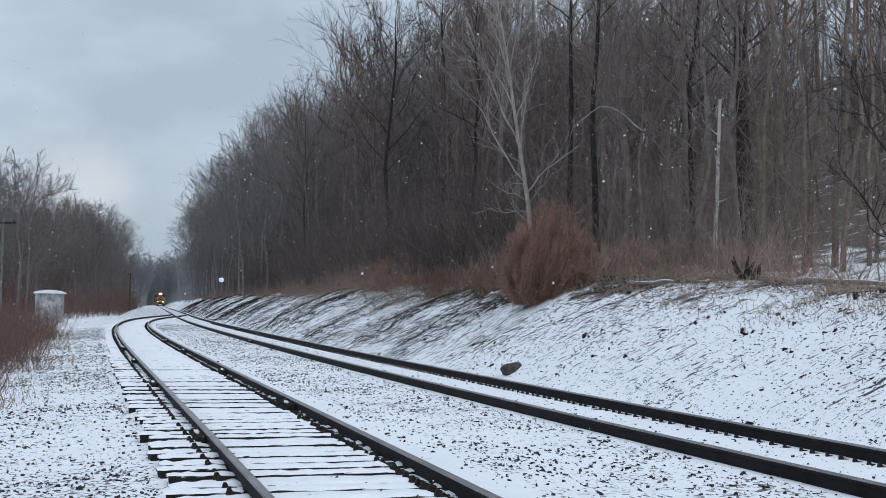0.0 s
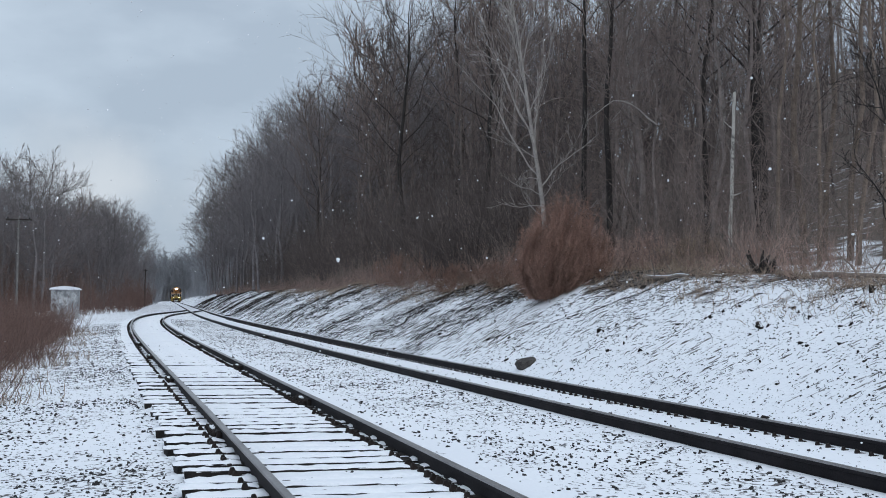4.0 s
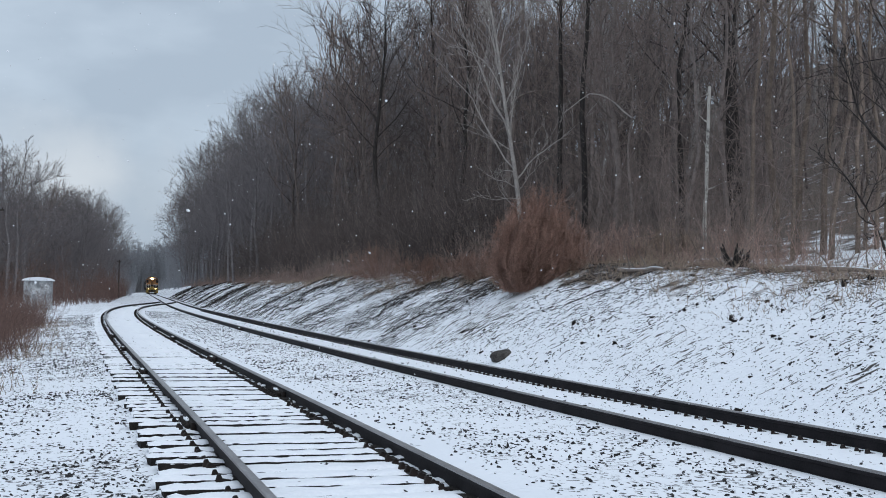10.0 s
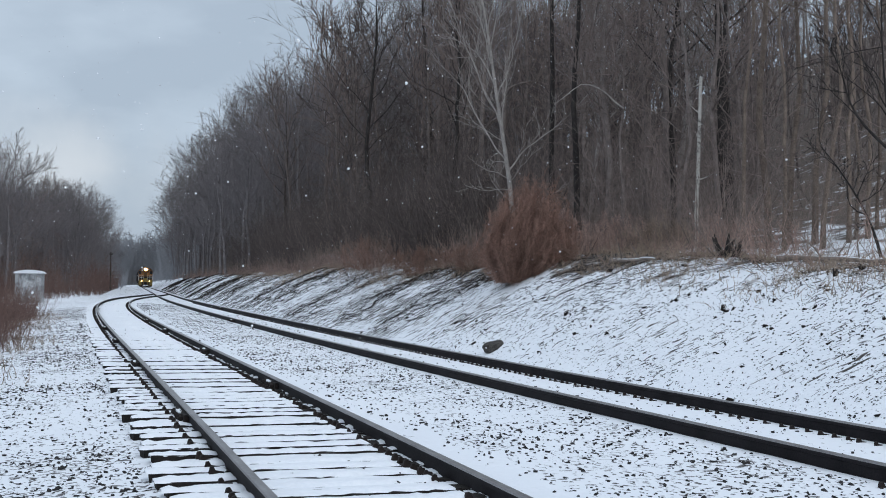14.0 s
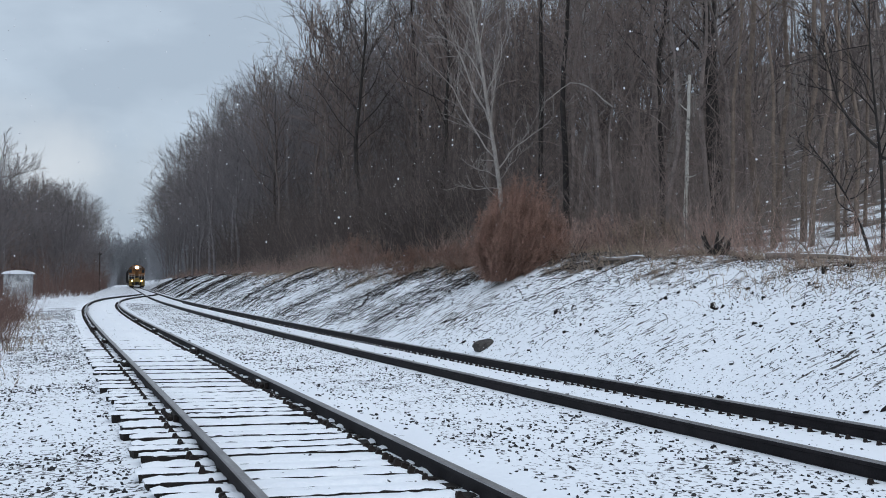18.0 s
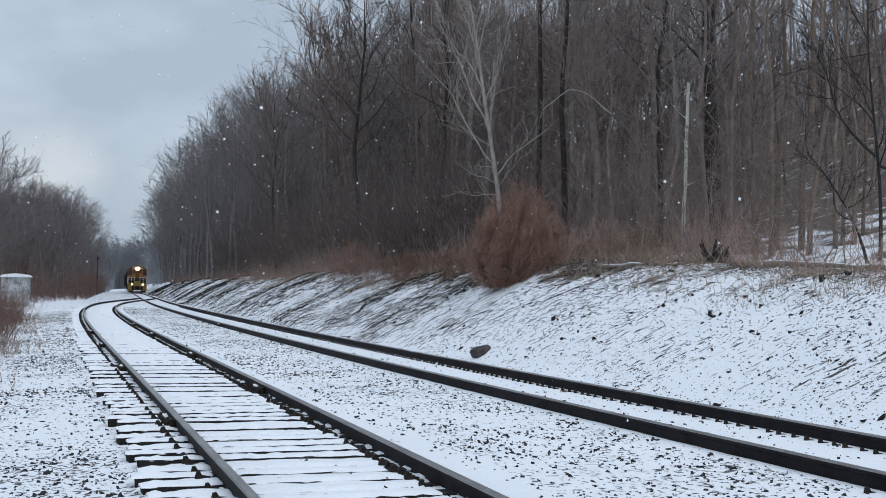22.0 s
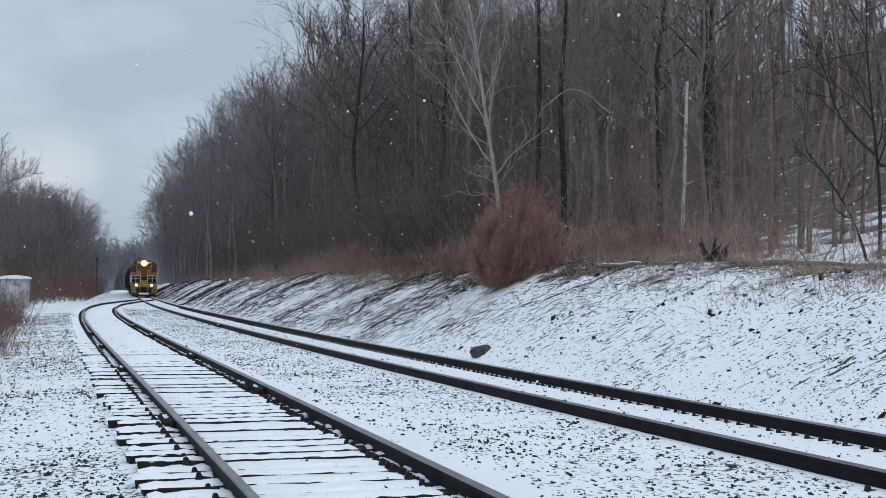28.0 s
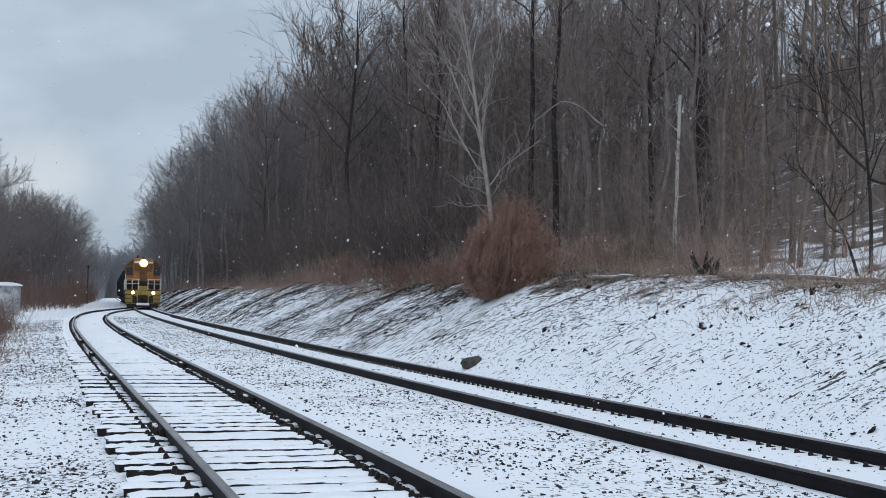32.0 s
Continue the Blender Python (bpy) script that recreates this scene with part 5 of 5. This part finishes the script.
def shed():
    """A small sheet-metal equipment hut with a low curved roof under snow."""
    x, y = -0.3225 * 79, 79.0
    base = tagged(new("equipment_hut"), "small weathered metal equipment hut with a snowy curved roof", "hut")
    base.matrix_basis = pose(x, y, ground_z(x, y) - 0.05, 0, 0, 14)
    part("body", boxes((-0.86, -0.75, 0, 0.86, 0.75, 1.95), bevel=0.05), M_SHED, base, "streaked bare metal walls")
    bm = bmesh.new()
    n = 12
    ring = []
    for i in range(n + 1):
        t = i / n * 2 - 1
        ring.append((t * 0.97, 1.93 + 0.15 * (1 - t * t)))
    vs = [[bm.verts.new((a, yy, z)) for a, z in ring] + [bm.verts.new((0.97, yy, 1.9)), bm.verts.new((-0.97, yy, 1.9))] for yy in (-0.88, 0.88)]
    k = len(vs[0])
    for i in range(k):
        bm.faces.new((vs[0][i], vs[0][(i + 1) % k], vs[1][(i + 1) % k], vs[1][i]))
    bm.faces.new(vs[0][::-1]), bm.faces.new(vs[1])
    part("roof", bm, M_SHED, base)
    bm = bmesh.new()
    vs = [[bm.verts.new((a * 1.01, yy, z + 0.02 + (0.06 if abs(a) < 0.93 else 0.0))) for a, z in ring] + [bm.verts.new((0.98, yy, 1.93)), bm.verts.new((-0.98, yy, 1.93))] for yy in (-0.9, 0.9)]
    for i in range(k):
        bm.faces.new((vs[0][i], vs[0][(i + 1) % k], vs[1][(i + 1) % k], vs[1][i]))
    bm.faces.new(vs[0][::-1]), bm.faces.new(vs[1])
    part("roof_snow", bm, M_SNOW, base, "layer of snow on the roof")
    for a in (-0.28, 0.55):
        part("lifting_lug", rods(((a, 0, 2.02), (a, 0, 2.25), 0.035)), M_IRON, base)
    part("door", boxes((-0.4, -0.785, 0.15, 0.4, -0.74, 1.75), bevel=0.015), M_SHED, base)


shed()


def utility_pole(name, label, x, y, high, r, arm, mat):
    base = tagged(new(name), label, "pole", "line-side poles")
    base.location = (x, y, ground_z(x, y) - 0.1)
    part("shaft", rods(((0, 0, 0), (0, 0, high), r, r * 0.7), n=10), mat, base)
    if arm:
        part("crossarm", boxes((-arm, -0.05, high - 0.35, arm, 0.05, high - 0.22), bevel=0.01), M_POLE, base)
        for q in (-arm * 0.85, arm * 0.85):
            part("insulator", rods(((q, 0, high - 0.22), (q, 0, high - 0.08), 0.04, 0.03)), M_GLASS, base)
    return base


utility_pole("line_pole", "short dark wooden pole beside the far track", -0.2569 * 186, 186.0, 6.0, 0.12, 0.3, M_POLE)
utility_pole("utility_pole", "weathered utility pole with a crossarm before the trees", -0.363 * 89, 89.0, 7.6, 0.09, 0.95, M_GREYPOLE)


def rock():
    x, y = 1.56, 26.9
    bm = bmesh.new()
    bmesh.ops.create_icosphere(bm, subdivisions=3, radius=1.0)
    for v in bm.verts:
        c = v.co.copy()
        k = 1 + 0.22 * noise.noise(c * 1.4 + Vector((3, 1, 7))) + 0.1 * noise.noise(c * 4)
        v.co = Vector((max(min(c.x * k, 0.85), -0.8) * 0.28, c.y * k * 0.22, max(min(c.z * k, 0.65), -0.7) * 0.14))
    me = bpy.data.meshes.new("boulder")
    bm.to_mesh(me)
    bm.free()
    me.materials.append(M_ROCK)
    ob = tagged(new("boulder", me), "grey-brown boulder at the foot of the snowy bank", "rock")
    ob.matrix_basis = pose(x, y, ground_z(x, y) + 0.05, 8, -14, 20)


rock()

# ---- the train ----


def wheel_set(parent, y):
    ax = part("wheelset", rods(((-0.8, y, 0.5), (0.8, y, 0.5), 0.09), n=10), M_IRON, parent)
    for x in (-0.755, 0.755):
        part("wheel", rods(((x - 0.065, y, 0.5), (x + 0.065, y, 0.5), 0.5), n=20), M_IRON, ax)


def bogie(parent, y, wb=1.35):
    f = part("truck", boxes((-1.15, y - wb - 0.4, 0.42, -0.95, y + wb + 0.4, 0.85), (0.95, y - wb - 0.4, 0.42, 1.15, y + wb + 0.4, 0.85), (-0.95, y - 0.25, 0.45, 0.95, y + 0.25, 0.9), bevel=0.05), M_BLACK, parent)
    for q in (-wb, wb):
        wheel_set(f, y + q)


def locomotive():
    """A road switcher seen from its short-hood end; +y is forward, its front coupler at y = 0."""
    base = tagged(new("locomotive"), "orange and yellow diesel locomotive with its lights on", "locomotive")
    part("frame", boxes((-1.45, -17.6, 1.15, 1.45, -0.75, 1.55), bevel=0.04), M_BLACK, base)
    part("walkway", boxes((-1.55, -17.6, 1.55, 1.55, -0.75, 1.64)), M_BLACK, base)
    part("pilot", boxes((-1.5, -0.85, 0.35, 1.5, -0.62, 1.6), bevel=0.03), M_YELLOW, base, "yellow pilot sheet")
    part("plow", boxes((-1.35, -0.75, 0.1, 1.35, -0.3, 0.42), bevel=0.05), M_IRON, base, "grey snow plow")
    for x in (-1.25, 1.25):
        st = part("step_well", boxes((x - 0.26, -1.25, 0.35, x + 0.26, -0.6, 1.55), bevel=0.02), M_YELLOW, base)
        for z in (0.5, 0.85, 1.2):
            part("step", boxes((x - 0.27, -0.63, z, x + 0.27, -0.5, z + 0.05)), M_BLACK, st)
    cp = part("coupler_pocket", boxes((-0.42, -0.7, 0.5, 0.42, -0.55, 1.2), bevel=0.03), M_BLACK, base)
    part("coupler", boxes((-0.16, -0.6, 0.72, 0.16, 0.0, 1.02), bevel=0.05), M_IRON, cp)
    part("air_hose", rods(((-0.5, -0.55, 1.0), (-0.55, -0.35, 0.5), 0.03), ((0.5, -0.55, 1.0), (0.55, -0.35, 0.5), 0.03)), M_BLACK, cp)
    for x in (-0.88, 0.88):
        d = part("ditch_light", rods(((x, -0.7, 1.42), (x, -0.5, 1.42), 0.17), n=16), M_BLACK, base)
        part("lens", rods(((x, -0.5, 1.42), (x, -0.47, 1.42), 0.15), n=16), M_DITCH, d, "glowing warm ditch light")
    # railings over the pilot, with two end gates picked out in white
    part("front_railing", rods(((-1.45, -0.72, 2.6), (-0.3, -0.72, 2.6), 0.025), ((0.3, -0.72, 2.6), (1.45, -0.72, 2.6), 0.025), ((-1.45, -0.72, 2.2), (-0.3, -0.72, 2.2), 0.02),
                               ((0.3, -0.72, 2.2), (1.45, -0.72, 2.2), 0.02), ((-1.45, -0.72, 1.6), (-1.45, -0.72, 2.6), 0.025), ((1.45, -0.72, 1.6), (1.45, -0.72, 2.6), 0.025)), M_WHITE, base)
    for x in (-0.68, 0.68):
        part("end_gate", boxes((x - 0.3, -0.76, 1.66, x - 0.24, -0.7, 2.62), (x + 0.24, -0.76, 1.66, x + 0.3, -0.7, 2.62), (x - 0.3, -0.76, 2.56, x + 0.3, -0.7, 2.62)), M_WHITE, base, "white end gate rails")
    part("packed_snow", boxes((-0.55, -0.5, 0.3, 0.55, -0.26, 0.52), bevel=0.08), M_SNOW, base, "packed snow on the plow")
    for x in (-0.72, 0.72):
        # flat black boxes stand in for the dark step openings
        part("pilot_recess", boxes((x - 0.17, -0.66, 0.5, x + 0.17, -0.59, 1.15), bevel=0.02), M_BLACK, base)
    for x in (-1.52, 1.52):
        part("corner_handrail", rods(((x, -0.9, 1.3), (x, -0.9, 3.0), 0.028), ((x, -0.9, 3.0), (x, -1.6, 3.0), 0.028)), M_WHITE, base)
    part("number_panel", boxes((-0.4, -0.78, 1.6, 0.4, -0.7, 2.0), bevel=0.02), M_YELLOW, base)
    # short hood, cab, long hood
    part("short_hood", boxes((-0.88, -2.9, 1.64, 0.88, -1.5, 4.45), bevel=0.2), M_ORANGE, base, "orange high short hood")
    part("hood_front", boxes((-0.78, -1.56, 3.3, 0.78, -1.47, 4.24), bevel=0.06), M_SOOT, base, "soot-stained upper front of the hood")
    part("hood_band", boxes((-0.9, -2.9, 1.75, 0.9, -1.485, 2.45), bevel=0.02), M_BLACK, base, "black band across the hood")
    cab = part("cab", boxes((-1.53, -5.4, 1.64, 1.53, -2.9, 3.8), bevel=0.08), M_ORANGE, base, "orange cab")
    bm = bmesh.new()
    ring = [(-1.58, 3.74), (-1.38, 3.98), (-0.95, 4.34), (0.95, 4.34), (1.38, 3.98), (1.58, 3.74)]
    vs = [[bm.verts.new((a, yy, z)) for a, z in ring] for yy in (-5.5, -2.8)]
    for i in range(6):
        bm.faces.new((vs[0][i], vs[0][(i + 1) % 6], vs[1][(i + 1) % 6], vs[1][i]))
    bm.faces.new(vs[0][::-1]), bm.faces.new(vs[1])
    part("cab_roof", bm, M_SOOT, cab, "sooty brown cab roof")
    for x in (-1.2, 1.2):
        part("front_window", boxes((x - 0.27, -2.92, 2.98, x + 0.27, -2.87, 3.68), bevel=0.02), M_GLASS, cab, "dark cab window")
        s = 1 if x > 0 else -1
        part("side_window", boxes((s * 1.51, -4.7, 3.1, s * 1.56, -3.4, 3.8), bevel=0.02) if s > 0 else boxes((-1.56, -4.7, 3.1, -1.51, -3.4, 3.8), bevel=0.02), M_GLASS, cab)
        part("lower_band", boxes((x - 0.33, -2.91, 1.75, x + 0.33, -2.86, 2.45), bevel=0.01), M_BLACK, cab)
    hl = part("headlight", boxes((-0.42, -1.52, 3.86, 0.42, -1.42, 4.26), bevel=0.06), M_ORANGE, base)
    # glowing disc added behind the lenses to widen the lit spot
    part("halo_disc", rods(((0, -1.43, 4.04), (0, -1.40, 4.04), 0.36), n=24), M_HALO, hl, "warm orange glowing disc for the headlight's halo")
    for x in (-0.14, 0.14):
        part("lens", rods(((x, -1.41, 4.04), (x, -1.36, 4.04), 0.19, 0.17), n=18), M_LAMP, hl, "glowing warm headlight")
    for x in (-0.62, 0.62):
        part("number_board", boxes((x - 0.2, -1.52, 4.02, x + 0.2, -1.44, 4.2), bevel=0.02), M_WHITE, base, "pale number board")
    for x in (-0.45, 0.45):
        part("grab_iron", rods(((x, -1.42, 1.75), (x, -1.42, 3.2), 0.02), n=6), M_YELLOW, base)
    part("nose_door", boxes((-0.32, -1.5, 2.5, 0.32, -1.44, 3.25), bevel=0.02), M_SOOT, base)
    part("bell", rods(((0.0, -2.2, 4.45), (0.0, -2.2, 4.62), 0.13, 0.05), n=12), M_IRON, base)
    part("long_hood", boxes((-0.95, -17.2, 1.64, 0.95, -5.4, 4.3), bevel=0.12), M_ORANGE, base, "orange long hood")
    part("exhaust_stack", boxes((-0.35, -11.4, 4.3, 0.35, -10.6, 4.55), bevel=0.04), M_BLACK, base)
    part("fuel_tank", boxes((-1.4, -11.4, 0.45, 1.4, -7.2, 1.2), bevel=0.15), M_BLACK, base)
    part("horn", rods(((0.5, -3.4, 4.55), (0.5, -2.9, 4.68), 0.05, 0.1)), M_BLACK, base)
    for s in (-1.5, 1.5):
        rows = [((s, -17.4, 2.6), (s, -5.6, 2.6), 0.02)] + [((s, -5.6 - 1.68 * i, 1.6), (s, -5.6 - 1.68 * i, 2.6), 0.018) for i in range(8)]
        part("side_railing", rods(*rows, n=6), M_WHITE, base)
    for y in (-3.9, -14.4):
        bogie(base, y)
    return base


def hopper_car():
    """A black covered hopper, its middle at y = 0."""
    base = tagged(new("freight_car"), "sooty black freight car behind the locomotive", "freight car", "freight cars of the train")
    bm = bmesh.new()
    ring = [(-1.5, 1.35), (-1.55, 3.7), (-1.2, 4.25), (0, 4.4), (1.2, 4.25), (1.55, 3.7), (1.5, 1.35), (0.6, 0.75), (-0.6, 0.75)]
    vs = [[bm.verts.new((a, yy, z)) for a, z in ring] for yy in (-7.2, 7.2)]
    for i in range(len(ring)):
        bm.faces.new((vs[0][i], vs[0][(i + 1) % 9], vs[1][(i + 1) % 9], vs[1][i]))
    bm.faces.new(vs[0][::-1]), bm.faces.new(vs[1])
    part("body", bm, M_CAR, base)
    for i in range(11):
        y = -6.6 + 1.32 * i
        for s in (-1, 1):
            part("rib", boxes((s * 1.58 - 0.05, y - 0.05, 1.35, s * 1.58 + 0.05, y + 0.05, 3.7)), M_CAR, base)
    part("sill", boxes((-1.5, -7.8, 0.95, 1.5, -7.1, 1.3), (-1.5, 7.1, 0.95, 1.5, 7.8, 1.3), (-0.25, -8.3, 0.8, 0.25, 8.3, 1.05)), M_CAR, base)
    part("ladder", rods(*[((1.2, 7.3, 1.4 + 0.4 * i), (0.7, 7.3, 1.4 + 0.4 * i), 0.02) for i in range(7)], ((1.2, 7.3, 1.2), (1.2, 7.3, 4.2), 0.025), ((0.7, 7.3, 1.2), (0.7, 7.3, 4.2), 0.025), n=6), M_CAR, base)
    part("roof_walk", boxes((-0.35, -7.0, 4.42, 0.35, 7.0, 4.48)), M_CAR, base)
    for y in (-5.6, 5.6):
        bogie(base, y, 0.9)
    return base


LOCO = locomotive()
CARS = [hopper_car()]
for _ in range(5):
    CARS.append(copy_thing(CARS[0], Matrix()))

# ---- falling snow ----


def flakes(name, n, seed, size, near, far):
    """Snowflakes hanging in a tall body of air that sinks past the view."""
    rng = np.random.RandomState(seed)
    y = near + (far - near) * rng.rand(n) ** 0.7
    x = (rng.rand(n) * 2 - 1) * (0.52 * y + 2.5)
    z = -4 + 62 * rng.rand(n)
    s = size * (0.45 + 0.8 * rng.rand(n) + 1.5 * rng.rand(n) ** 12)
    ball = bmesh.new()
    bmesh.ops.create_icosphere(ball, subdivisions=1, radius=0.9)
    ball_v = np.array([q.co[:] for q in ball.verts])
    ball_f = np.array([[q.index for q in face.verts] for face in ball.faces])
    ball.free()
    k = len(ball_v)
    v = ball_v[None] * rng.uniform(0.75, 1.15, (n, k, 1)) * (s[:, None] * rng.uniform(0.7, 1.25, (n, 3)))[:, None] + np.stack([x, y, z], -1)[:, None]
    f = (ball_f[None] + k * np.arange(n)[:, None, None]).reshape(-1, 3)
    return tagged(new(name, array_mesh(name, v.reshape(-1, 3), f, M_FLAKE, True)), "white snowflakes drifting down", "snowfall", kind="stuff")


SNOWFALL = [flakes("falling_snow", 1300, 201, 0.0066, 3.0, 13.0), flakes("falling_snow", 3600, 202, 0.0112, 9.0, 29.0), flakes("falling_snow", 6500, 203, 0.018, 20.0, 65.0)]


def on_main(s):
    """Pose on the main line at station s, facing back along the line."""
    d = float(main_d(s))
    return pose(float(main_x(s)), s, float(grade(s)), 0, 0, 180 - math.degrees(math.atan(d)))


def back(s, metres):
    """The station so many metres further along the line."""
    for _ in range(int(metres * 2)):
        s += 0.5 / math.sqrt(1 + float(main_d(s)) ** 2)
    return s


# seconds and the station of the locomotive's front
RUN = [(0, 407.1), (4, 369.6), (8, 332.2), (12, 294.7), (16, 257.3), (20, 219.8), (24, 182.4), (28, 144.9), (32, 107.5)]


def motions():
    rows = [[] for _ in range(len(CARS) + 1)]
    for t, s in RUN:
        mid = back(s, 9.0)
        m = on_main(mid)
        rows[0].append((t, m @ pose(0, 9.0, 0)))
        for i in range(len(CARS)):
            rows[i + 1].append((t, on_main(back(s, 27.5 + 17.2 * i))))
    walk(LOCO, rows[0])
    for car, r in zip(CARS, rows[1:]):
        walk(car, r)
    for k, (ob, fall, dx, dy) in enumerate(zip(SNOWFALL, (1.15, 1.2, 1.25), (0.12, 0.15, 0.2), (0.0, 0.05, 0.05))):
        walk(ob, [(t, pose(dx * (t - 16) + 0.15 * math.sin(t * 0.9 + k), dy * t * 0.3, -fall * t)) for t in range(0, 33, 2)])


motions()
